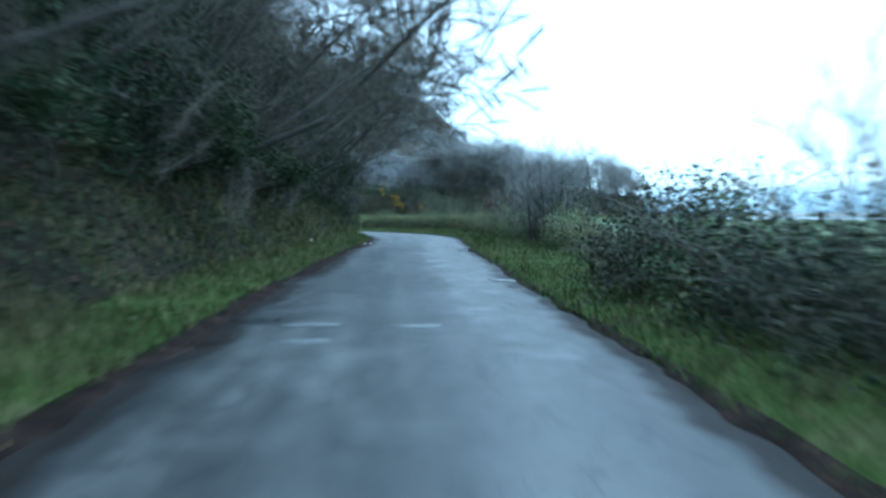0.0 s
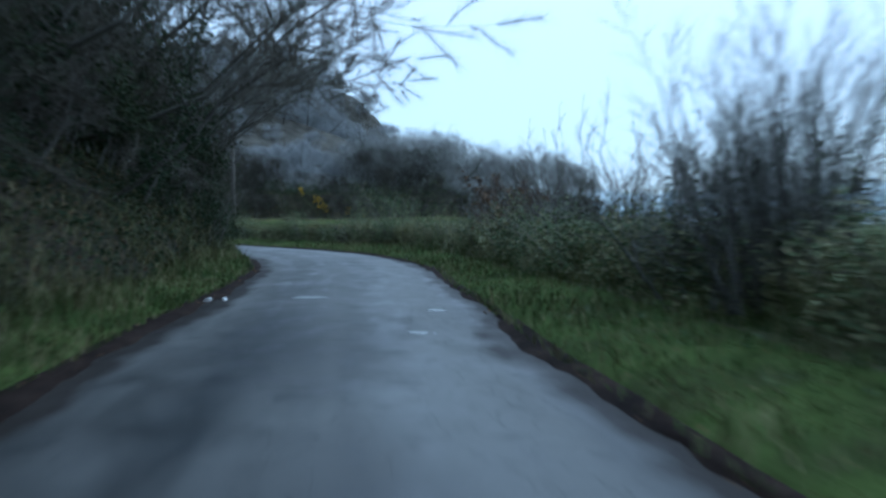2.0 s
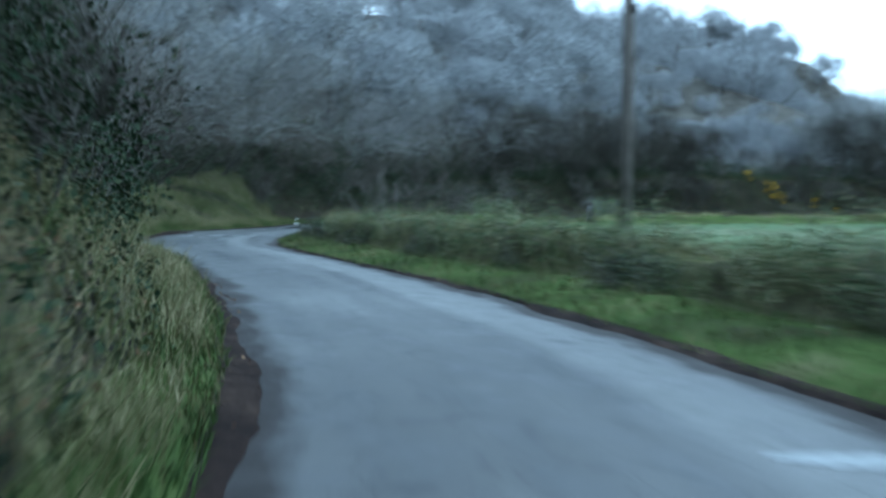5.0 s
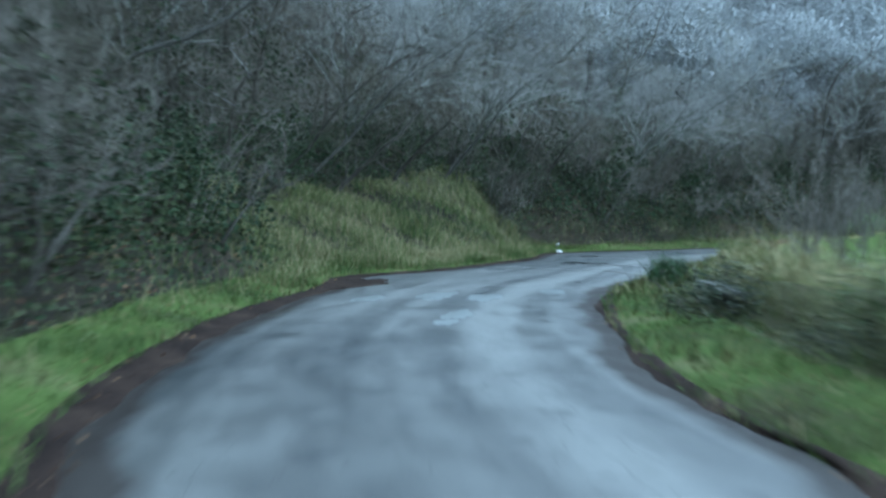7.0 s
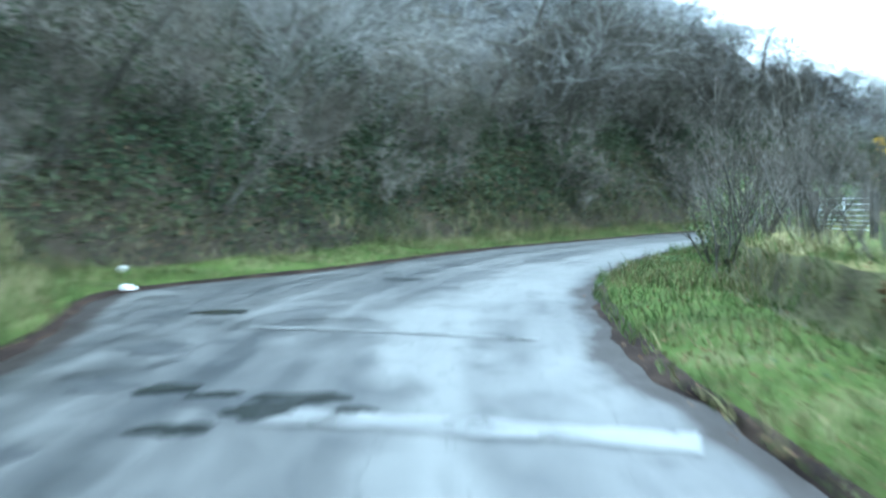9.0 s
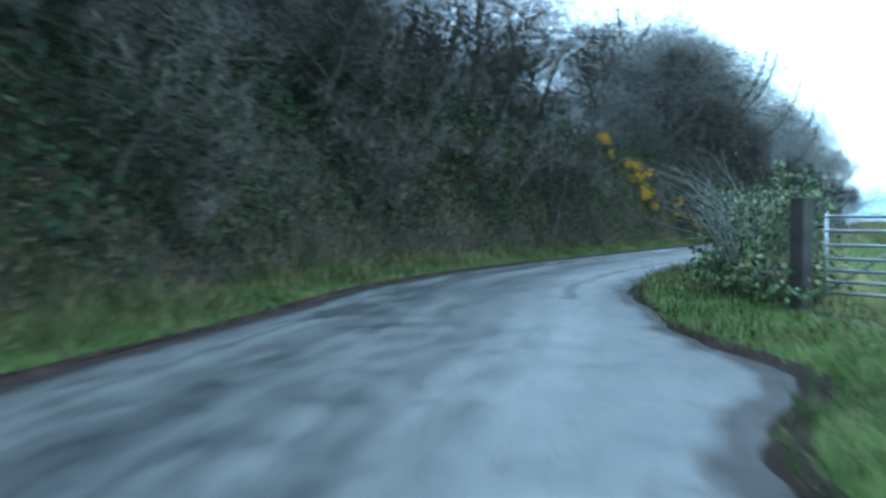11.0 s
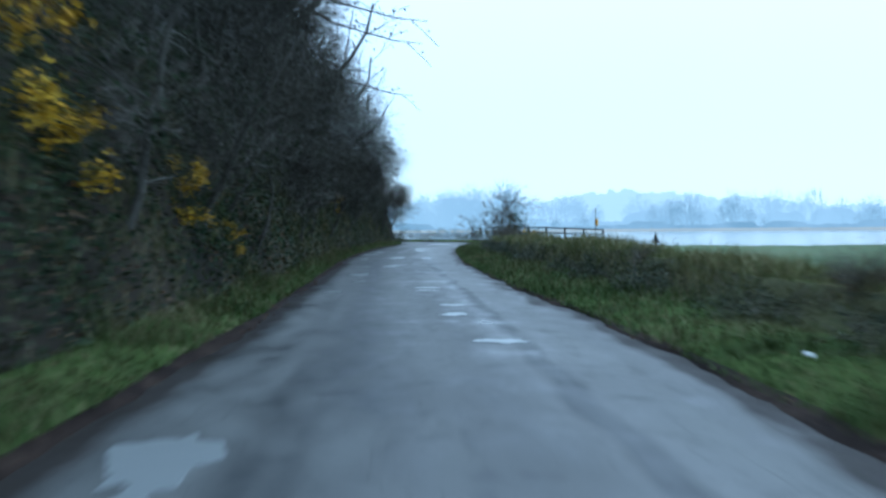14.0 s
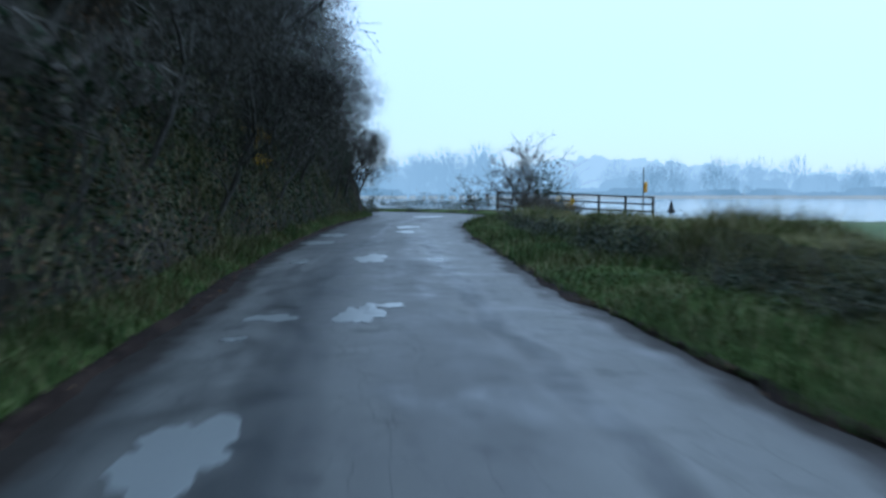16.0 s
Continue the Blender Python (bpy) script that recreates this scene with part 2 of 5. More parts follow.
TARMAC = asphalt_material()
DARK_POOL = water_material("dark_pool_water", 0.14, 0.05, 8, (0.03, 0.034, 0.034))
# Pale base colours of these three stand in for sky reflected in water.
DAMP = water_material("sky_pale_film", 0.33, 0.10, 8, (0.20, 0.21, 0.212))
PUDDLE = water_material("sky_pale_puddle", 0.28, 0.06, 8, (0.28, 0.29, 0.29))
WATER = water_material("sky_pale_estuary", 0.15, 0.25, 0.8, (0.30, 0.33, 0.34))
MUD = material("wet_mud", [(0.012, 0.008, 0.007), (0.026, 0.017, 0.014), (0.055, 0.037, 0.028)], 1.5, 0.95, 0.8, 12, spec=0.08)
TURF = material("turf", [(0.04, 0.035, 0.02), (0.055, 0.075, 0.022), (0.075, 0.11, 0.028), (0.13, 0.125, 0.06)], 0.6, 0.95, 0.7, 18, spec=0.05)
FIELD = material("meadow", [(0.085, 0.128, 0.054), (0.115, 0.162, 0.070), (0.165, 0.178, 0.10)], 0.06, 0.95, 0.4, 3, spec=0.2)
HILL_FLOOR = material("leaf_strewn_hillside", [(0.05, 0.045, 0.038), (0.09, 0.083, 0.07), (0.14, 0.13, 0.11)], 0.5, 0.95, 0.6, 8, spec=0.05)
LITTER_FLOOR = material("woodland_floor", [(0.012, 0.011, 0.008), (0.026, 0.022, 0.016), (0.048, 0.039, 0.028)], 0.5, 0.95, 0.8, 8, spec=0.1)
GRASS = material("grass_blades", [(0.050, 0.082, 0.026), (0.078, 0.122, 0.036), (0.11, 0.145, 0.050), (0.21, 0.19, 0.095)], 0.5, 0.8, 0, 5, island=0.5, spec=0.08)
OLIVE_GRASS = material("olive_grass", [(0.035, 0.042, 0.016), (0.07, 0.072, 0.028), (0.125, 0.105, 0.05)], 0.5, 0.8, 0, 5, island=0.6, spec=0.08)
BANK_GRASS = material("yellow_green_grass", [(0.085, 0.10, 0.035), (0.15, 0.155, 0.058), (0.25, 0.225, 0.10)], 0.5, 0.8, 0, 5, island=0.6, spec=0.08)
STRAW = material("dry_grass", [(0.14, 0.15, 0.055), (0.24, 0.22, 0.11), (0.38, 0.33, 0.19)], 0.5, 0.8, 0, 5, island=0.6, spec=0.2)
IVY = material("ivy_leaves", [(0.018, 0.034, 0.017), (0.036, 0.056, 0.027), (0.072, 0.082, 0.042)], 0.3, 0.75, 0, 4, island=0.5, spec=0.10)
BRAMBLE = material("bramble_leaves", [(0.060, 0.098, 0.042), (0.13, 0.175, 0.075), (0.27, 0.25, 0.135)], 0.8, 0.6, 0, 6, island=0.6, objects=0.25, spec=0.2)
RUST_LEAF = material("withered_leaves", [(0.07, 0.038, 0.022), (0.15, 0.082, 0.044), (0.24, 0.15, 0.085)], 1, 0.8, 0, 6, island=0.6, spec=0.2)
GORSE_FLOWER = material("gorse_flowers", [(0.50, 0.26, 0.01), (0.62, 0.36, 0.015), (0.7, 0.45, 0.03)], 2, 0.7, 0, 9, island=0.5, spec=0.2)
BARK = material("bark", [(0.045, 0.04, 0.034), (0.08, 0.073, 0.062), (0.13, 0.122, 0.105)], 2.5, 0.9, 0.6, 20, objects=0.3, spec=0.2)
TWIG = material("twigs", [(0.07, 0.06, 0.05), (0.13, 0.115, 0.10), (0.21, 0.19, 0.165)], 1.5, 0.85, 0, 12, island=0.3, objects=0.4, spec=0.2)
# Hillside twigs: distance haze is put into this pale grey.
HAZE_TWIG = material("haze_pale_twigs", [(0.25, 0.257, 0.262), (0.31, 0.317, 0.322), (0.38, 0.386, 0.388)], 1.0, 0.85, 0, 9, island=0.2, objects=0.3, spec=0.2)
# Darkened twig copy: the canopy's shade on the bank is in its colour.
SHADE_TWIG = material("shade_dark_twigs", [(0.020, 0.018, 0.014), (0.040, 0.036, 0.028), (0.085, 0.077, 0.060)], 1.0, 0.85, 0, 9, island=0.4, objects=0.5, spec=0.2)
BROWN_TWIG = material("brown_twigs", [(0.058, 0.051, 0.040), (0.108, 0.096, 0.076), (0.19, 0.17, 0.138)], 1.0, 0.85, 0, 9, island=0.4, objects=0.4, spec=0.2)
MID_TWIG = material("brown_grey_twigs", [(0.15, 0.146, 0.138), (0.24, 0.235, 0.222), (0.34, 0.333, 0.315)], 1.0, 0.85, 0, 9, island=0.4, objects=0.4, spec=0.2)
BANK_FACE = material("bank_face", [(0.04, 0.033, 0.02), (0.085, 0.08, 0.04), (0.13, 0.13, 0.06)], 1.5, 0.95, 0.8, 20, spec=0.15)
DARK_BRAMBLE = material("dark_bramble_leaves", [(0.020, 0.034, 0.020), (0.042, 0.058, 0.032), (0.10, 0.095, 0.055)], 0.8, 0.6, 0, 6, island=0.6, objects=0.3, spec=0.2)
MOSSY_TOP = material("mossy_bank_top", [(0.07, 0.075, 0.03), (0.16, 0.15, 0.06), (0.27, 0.235, 0.11)], 1.2, 0.95, 0.8, 22, spec=0.05)
LIGHT_BARK = material("pale_bark", [(0.07, 0.067, 0.06), (0.12, 0.116, 0.104), (0.18, 0.174, 0.158)], 2.5, 0.9, 0.6, 20, objects=0.3, spec=0.2)
RUSH = material("rushes", [(0.025, 0.05, 0.02), (0.04, 0.085, 0.03), (0.07, 0.12, 0.045)], 1.0, 0.6, 0, 9, island=0.5, spec=0.3)
POLE_WOOD = material("weathered_pole", [(0.05, 0.042, 0.034), (0.085, 0.072, 0.06), (0.12, 0.105, 0.09)], 3, 0.85, 0.4, 40)
FENCE_WOOD = material("fence_timber", [(0.03, 0.026, 0.022), (0.05, 0.044, 0.038), (0.085, 0.075, 0.065)], 3, 0.85, 0.4, 40, objects=0.2)
GALVANISED = material("galvanised_steel", [(0.42, 0.44, 0.45), (0.55, 0.57, 0.58), (0.66, 0.68, 0.69)], 6, 0.45, 0.1, 60, metal=0.7)
POTHOLE = material("wet_broken_tarmac", [(0.016, 0.018, 0.020), (0.030, 0.032, 0.034), (0.055, 0.056, 0.056)], 4, 0.5, 0.4, 30, spec=0.45)
CONCRETE = material("wet_concrete", [(0.10, 0.10, 0.098), (0.17, 0.17, 0.165), (0.25, 0.25, 0.245)], 2.5, 0.25, 0.2, 40, rough_to=0.45)
WALL_STONE = material("dark_wall_stone", [(0.025, 0.026, 0.027), (0.05, 0.05, 0.05), (0.09, 0.088, 0.08)], 3, 0.9, 0.7, 25, objects=0.4, spec=0.15)
COPING = material("lichened_slab", [(0.07, 0.07, 0.065), (0.12, 0.12, 0.115), (0.19, 0.185, 0.17)], 3, 0.85, 0.5, 30, objects=0.2, spec=0.2)
PLASTIC_WHITE = material("white_plastic", [(0.7, 0.7, 0.69), (0.78, 0.78, 0.77), (0.84, 0.84, 0.83)], 3, 0.4, 0, 20)
ORANGE = material("orange_plastic", [(0.62, 0.22, 0.02), (0.75, 0.33, 0.03), (0.8, 0.42, 0.05)], 3, 0.5, 0, 20)
IRON = material("dark_iron", [(0.02, 0.02, 0.02), (0.035, 0.035, 0.035), (0.06, 0.05, 0.045)], 5, 0.6, 0.2, 40, metal=0.6)
# Reeds, woods and hills glow in haze colours instead of taking light.
MIST_REED = glow_material("misty_reed_bed", (0.52, 0.61, 0.62), (0.60, 0.68, 0.67), 0.05)
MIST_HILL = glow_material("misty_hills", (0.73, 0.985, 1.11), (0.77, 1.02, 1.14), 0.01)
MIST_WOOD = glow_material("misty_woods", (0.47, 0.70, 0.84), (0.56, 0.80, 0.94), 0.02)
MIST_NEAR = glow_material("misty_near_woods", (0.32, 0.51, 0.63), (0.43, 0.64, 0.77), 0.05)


# ---- mesh tools ----
def link(name, me, mats, parent=None, label="", category="", group="", kind=""):
    for m in mats if isinstance(mats, (list, tuple)) else [mats]:
        me.materials.append(m)
    ob = new(name, me)
    ob.parent = parent
    return tagged(ob, label, category, group, kind)


def mesh_of(name, verts, faces, smooth=False):
    """A mesh from arrays: verts (n, 3), faces (m, k) of one kind."""
    verts, faces = np.asarray(verts, np.float32), np.asarray(faces, np.int32)
    me = bpy.data.meshes.new(name)
    m, k = faces.shape
    me.vertices.add(len(verts))
    me.vertices.foreach_set("co", verts.ravel())
    me.loops.add(m * k)
    me.loops.foreach_set("vertex_index", faces.ravel())
    me.polygons.add(m)
    me.polygons.foreach_set("loop_start", np.arange(0, m * k, k, dtype=np.int32))
    if smooth:
        me.polygons.foreach_set("use_smooth", np.ones(m, bool))
    me.update(calc_edges=True)
    return me


def unit(a):
    return a / np.maximum(np.linalg.norm(a, axis=-1, keepdims=True), 1e-6)


def leaves_mesh(name, centres, size, up=0.4, narrow=0.62, out=None):
    """Folded leaves, each of two triangles, scattered at the centres; out: the way they face on the whole."""
    n = len(centres)
    normal = rng.normal(size=(n, 3))
    normal[:, 2] += up
    if out is not None:
        normal += out
    normal = unit(normal)
    a = unit(np.cross(normal, rng.normal(size=(n, 3))))
    b = np.cross(normal, a)
    s = (np.asarray(size) * rng.uniform(0.6, 1.35, n))[:, None]
    fold = normal * s * 0.16
    v = np.stack([centres - a * s, centres - b * s * narrow + fold, centres + a * s, centres + b * s * narrow + fold], 1).reshape(-1, 3)
    i = np.arange(n)[:, None] * 4
    f = np.concatenate([i + [0, 1, 2], i + [0, 2, 3]], 1).reshape(-1, 3)
    return mesh_of(name, v, f)


def blades_mesh(name, roots, height, width, lean=0.35):
    """Grass blades that taper and bend over, three triangles each."""
    n = len(roots)
    ang = rng.uniform(0, 2 * math.pi, n)
    side = np.stack([np.cos(ang), np.sin(ang), np.zeros(n)], 1)
    way = rng.normal(size=(n, 3)) * lean
    way[:, 2] = 1
    h = (np.asarray(height) * rng.uniform(0.5, 1.4, n))[:, None]
    w = width * rng.uniform(0.6, 1.3, n)[:, None]
    mid = roots + unit(way) * h * 0.55
    way2 = way * [2.2, 2.2, 0.75]
    tip = mid + unit(way2) * h * 0.5
    v = np.stack([roots - side * w, roots + side * w, mid - side * w * 0.8, mid + side * w * 0.8, tip], 1).reshape(-1, 3)
    i = np.arange(n)[:, None] * 5
    f = np.concatenate([i + [0, 1, 3], i + [0, 3, 2], i + [2, 3, 4]], 1).reshape(-1, 3)
    return mesh_of(name, v, f)


def sticks_mesh(name, p, q, r0, r1, sides=3):
    """Tapered sticks from the points p to q."""
    p, q = np.asarray(p, float), np.asarray(q, float)
    r0, r1 = np.asarray(r0, float)[:, None], np.asarray(r1, float)[:, None]
    d = unit(q - p)
    ref = np.where(np.abs(d[:, 2:3]) > 0.9, [[1.0, 0, 0]], [[0, 0, 1.0]])
    a = unit(np.cross(d, ref))
    b = np.cross(d, a)
    n = len(p)
    ring = []
    for base, r in ((p, r0), (q, r1)):
        for k in range(sides):
            t = 2 * math.pi * k / sides
            ring.append(base + (a * math.cos(t) + b * math.sin(t)) * r)
    v = np.stack(ring, 1).reshape(-1, 3)
    i = np.arange(n)[:, None] * 2 * sides
    f = np.concatenate([i + [k, (k + 1) % sides, sides + (k + 1) % sides, sides + k] for k in range(sides)], 1).reshape(-1, 4)
    return mesh_of(name, v, f, smooth=True)


def bm_part(name, bm, mat, parent=None, label="", smooth=False):
    me = bpy.data.meshes.new(name)
    bm.to_mesh(me)
    bm.free()
    if smooth:
        for f in me.polygons:
            f.use_smooth = True
    return link(name, me, mat, parent, label)


def bm_box(bm, size, m=None, bevel=0.0):
    g = bmesh.ops.create_cube(bm, size=1.0)["verts"]
    bmesh.ops.scale(bm, vec=size, verts=g)
    if bevel:
        es = list({e for v in g for e in v.link_edges})
        g = list({v for f in bmesh.ops.bevel(bm, geom=es, offset=bevel, segments=1, affect="EDGES")["faces"] for v in f.verts} | {v for v in g if v.is_valid})
    if m is not None:
        bmesh.ops.transform(bm, matrix=m, verts=g)
    return g


def bm_tube(bm, p, q, r0, r1=None, sides=10):
    p, q = Vector(p), Vector(q)
    g = bmesh.ops.create_cone(bm, cap_ends=True, segments=sides, radius1=r0, radius2=r0 if r1 is None else r1, depth=(q - p).length)["verts"]
    bmesh.ops.transform(bm, matrix=Matrix.Translation((p + q) / 2) @ (q - p).to_track_quat("Z", "Y").to_matrix().to_4x4(), verts=g)


# ---- the plan: the lane's middle line and half width, every eight metres, from the first wood to the headland ----
LANE = [(-0.0, -10.0, 2.25), (-0.0, -2.0, 2.25), (-0.3, 6.0, 2.31), (-0.7, 14.0, 2.31), (-0.9, 22.0, 2.35), (-1.1, 30.0, 2.27), (-1.2, 38.0, 2.19), (-1.4, 46.0, 2.25), (-2.9, 54.1, 2.20), (-6.8, 61.5, 2.16), (-11.7, 67.9, 2.07), (-16.9, 73.9, 1.90), (-22.5, 79.7, 2.42), (-26.6, 86.8, 2.82), (-28.8, 94.6, 2.90), (-30.1, 102.7, 2.92), (-30.0, 111.0, 2.95), (-28.2, 118.9, 3.02), (-24.8, 126.3, 2.80), (-21.3, 133.6, 2.60), (-16.4, 139.9, 2.47), (-10.8, 145.7, 2.46), (-5.2, 151.5, 2.58), (0.2, 157.3, 2.48), (5.6, 163.2, 2.41), (11.0, 169.1, 2.44), (16.6, 174.9, 2.56), (22.2, 180.5, 2.60), (28.0, 186.1, 2.68),
        (34.2, 191.6, 2.9), (41.0, 196.8, 3.3), (47.0, 202.6, 3.5), (49.0, 211.0, 3.0), (45.0, 220.0, 2.6), (35.0, 232.0, 2.4)]


def spline(points, step=0.5):
    pts = np.array(points, float)
    ext = np.vstack([2 * pts[0] - pts[1], pts, 2 * pts[-1] - pts[-2]])
    rows = []
    for i in range(1, len(ext) - 2):
        p0, p1, p2, p3 = ext[i - 1:i + 3]
        n = max(2, int(np.linalg.norm(p2[:2] - p1[:2]) / step))
        for k in range(n):
            t = k / n
            rows.append(0.5 * (2 * p1 + (p2 - p0) * t + (2 * p0 - 5 * p1 + 4 * p2 - p3) * t * t + (3 * p1 - p0 - 3 * p2 + p3) * t ** 3))
    return np.array(rows + [pts[-1]])


LINE = spline(LANE)
MID, HALF = LINE[:, :2], LINE[:, 2]
STATION = np.concatenate([[0], np.cumsum(np.linalg.norm(np.diff(MID, axis=0), axis=1))])
TAN = unit(np.gradient(MID, axis=0))
RIGHT = np.stack([TAN[:, 1], -TAN[:, 0]], 1)
LENGTH = STATION[-1]


def bump_at(s, centre, width):
    return np.exp(-((s - centre) / width) ** 2)


ROUGH = np.random.default_rng(3).uniform(-1, 1, 4096)


def wobble(s, seed, scale=3.0):
    """A smooth uneven line with no period, about -1 to 1."""
    s = np.asarray(s, float)
    total = 0
    for octave, weight in ((1, 0.62), (2.3, 0.36), (5.1, 0.24)):
        u = s / (scale * 2) * octave + seed * 37.7 + octave * 11.3
        i = np.floor(u).astype(int)
        t = u - i
        t = t * t * (3 - 2 * t)
        total = total + weight * (ROUGH[i % 4096] * (1 - t) + ROUGH[(i + 1) % 4096] * t)
    return total


def half_left(s):
    return np.interp(s, STATION, HALF) + 1.1 * bump_at(s, 109.5, 2.5) + 2.0 * bump_at(s, 125.5, 3.6) + 0.09 * wobble(s, 1.0, 2.5)


def half_right(s):
    return np.interp(s, STATION, HALF) + 0.09 * wobble(s, 5.0, 2.5) + 0.9 * bump_at(s, 143.0, 2.0) + 0.15 * bump_at(s, 167, 8)


def spot(s, d):
    """The place at station s, d metres to the right of the middle line."""
    s, d = np.broadcast_arrays(np.asarray(s, float), np.asarray(d, float))
    x = np.interp(s, STATION, MID[:, 0]) + np.interp(s, STATION, RIGHT[:, 0]) * d
    y = np.interp(s, STATION, MID[:, 1]) + np.interp(s, STATION, RIGHT[:, 1]) * d
    return np.stack([x, y], -1)


def beside(s, side, out):
    """The place out metres beyond the lane's edge: side -1 is the wood's, 1 the fields'."""
    d = np.where(np.asarray(side) < 0, -half_left(s) - out, half_right(s) + out)
    return spot(s, d)


def nearest(xy):
    """Station and signed distance to the right of the middle line, for many places."""
    idx = np.empty(len(xy), int)
    for i in range(0, len(xy), 4000):
        c = xy[i:i + 4000]
        idx[i:i + 4000] = np.argmin(((c[:, None, :] - MID[None]) ** 2).sum(-1), 1)
    rel = xy - MID[idx]
    dist = np.linalg.norm(rel, axis=1)
    return STATION[idx], dist * np.sign((rel * RIGHT[idx]).sum(1))


def hill_height(s):
    """How far the wooded hill rises behind the bank's steep foot."""
    return np.interp(s, [0, 58, 66, 80, 95, 120, 190, 215, 228, 238, 246, 300], [5, 4, 4, 11, 25, 34, 40, 38, 32, 27, 26, 26])


def verge_width(s):
    return np.interp(s, [0, 55, 66, 80, 100, 140, 190, 215, 300], [1.3, 1.2, 0.6, 0.9, 1.2, 1.25, 0.65, 0.42, 0.42]) + 0.3 * wobble(s, 3.0, 4.0) + 0.4 * bump_at(s, 115, 5)


def left_z(s, out):
    """Ground height on the wood's side."""
    v, h = verge_width(s), hill_height(s)
    foot = np.interp(s, [0, 60, 90, 140, 165, 300], [2.0, 2.0, 2.4, 2.2, 1.5, 1.3])
    rise = np.interp(s, [0, 60, 90, 140, 165, 300], [2.6, 2.6, 2.6, 2.8, 3.8, 4.0]) - 1.0 * bump_at(s, 114, 6)
    verge = 0.05 + 0.24 * np.clip(out / v, 0, 1) ** 1.3
    steep = np.clip((out - v) / foot, 0, 1)
    back = np.maximum(out - v - foot, 0)
    level = np.interp(s, [130, 155, 175, 195, 238, 250], [0, 8, 12, 30, 32, 26])
    rate = np.interp(s, [0, 60, 90, 130, 180, 200, 300], [0.6, 0.6, 0.9, 0.82, 0.75, 0.95, 0.95])
    slope = rate * np.maximum(back - level, 0) + np.interp(s, [180, 192], [0.3, 0.14]) * np.minimum(back, level)
    mound = 0.05 * bump_at(s, 116, 5.0) * bump_at(out, 2.8, 1.5)
    z = verge + rise * steep ** 0.8 + h * (1 - np.exp(-slope / h))
    brow = np.clip((out - 2.5) / 6, 0, 1) * (-1.6 * bump_at(s, 182, 5))
    return z + mound + brow + 0.12 * wobble(s * 1.7 + out * 2.1, 2.0, 1.5) * np.clip(out / 2, 0, 1)


def bank_height(s):
    """The turf-topped hedge bank on the fields' side; it breaks off at the field gate and ends before the shore."""
    b = np.interp(s, [0, 24, 40, 58, 60, 92, 100, 136, 137.5, 147, 148.5, 180, 189, 206, 216, 232, 245], [0.5, 0.5, 0.5, 0.5, 0.5, 0.6, 0.45, 0.6, 0.0, 0.0, 0.5, 0.46, 0.66, 0.62, 0.42, 0.3, 0])
    return b


def bank_out(s):
    return np.interp(s, [0, 20, 40, 55, 70, 100, 112, 130, 145, 160, 180, 215], [1.3, 1.6, 2.3, 1.7, 1.9, 1.5, 1.7, 2.0, 1.9, 1.7, 1.9, 2.0]) + 0.2 * wobble(s, 8.0, 4)


def right_z(s, out):
    """Ground height on the fields' side."""
    o, h = bank_out(s), bank_height(s)
    verge = 0.03 + 0.14 * np.clip(out / 1.2, 0, 1) - 0.35 * np.clip((out - o - 1.5) / 8, 0, 1)
    ridge = np.clip((out - o) / 0.22, 0, 1) * np.clip((o + 1.9 - out) / 0.9, 0, 1)
    return verge + h * ridge * (1 + 0.18 * wobble(s, 4.0, 1.6)) + 0.04 * wobble(s * 2 + out * 3, 6.0, 1.2) * np.clip(out, 0, 1)


SHORE = [(20, 270), (46, 236), (55, 216), (57.5, 203), (58.5, 190), (61, 180), (67, 174.5), (84, 173), (110, 164), (150, 156), (260, 140), (600, 100), (1500, 60)]


def shore_gap(xy):
    """Metres inland from the water's edge (below nought: out in the water)."""
    sh = np.array(SHORE, float)
    best = np.full(len(xy), 1e9)
    sign = np.ones(len(xy))
    for a, b in zip(sh[:-1], sh[1:]):
        ab = b - a
        t = np.clip(((xy - a) @ ab) / (ab @ ab), 0, 1)
        near = a + t[:, None] * ab
        d = np.linalg.norm(xy - near, axis=1)
        cr = ab[0] * (xy[:, 1] - a[1]) - ab[1] * (xy[:, 0] - a[0])
        k = d < best
        best[k], sign[k] = d[k], np.where(cr[k] > 0, -1, 1)
    return best * sign


def ground_height(xy, sink=True):
    s, d = nearest(xy)
    out_l, out_r = -d - half_left(s), d - half_right(s)
    z = np.where(d < 0, left_z(s, np.maximum(out_l, 0)), right_z(s, np.maximum(out_r, 0)))
    edge = np.where(d < 0, out_l, out_r)
    if sink:
        z = z - 0.45 * np.clip((6.0 - edge) / 0.8, 0, 1) - 0.3 * np.clip((0.5 - edge) / 0.5, 0, 1)
        z = z - np.where(d < 0, 2.2 * np.clip((4.8 - edge) / 1.2, 0, 1), 0)
    # the wooded ridge behind the headland
    crest = np.interp(xy[:, 0], [-70, -22, -2, 16, 29, 42, 60], [43, 38, 33, 21, 14, 9, 3])
    climb = np.clip((xy[:, 1] - 236) / 46, 0, 1)
    z = np.where((d < 0) & (edge > 12), np.maximum(z, crest * climb * climb * (3 - 2 * climb) * np.clip((edge - 12) / 10, 0, 1)), z)
    gap = shore_gap(xy)
    low = np.clip(1 - gap / 2.8, 0, 1) * (edge > 1.0)
    return z * (1 - low) - 1.6 * low, s, edge, d


# ---- the ground: one sheet, fine by the lane and coarse far off ----
def ground_axis(lo, hi, step, far):
    a = list(np.arange(lo, hi + step, step))
    k, x = step, hi
    while x < far:
        k *= 1.35
        x += k
        a.append(x)
    k, x = step, lo
    while x > -far:
        k *= 1.35
        x -= k
        a.insert(0, x)
    return np.array(a)


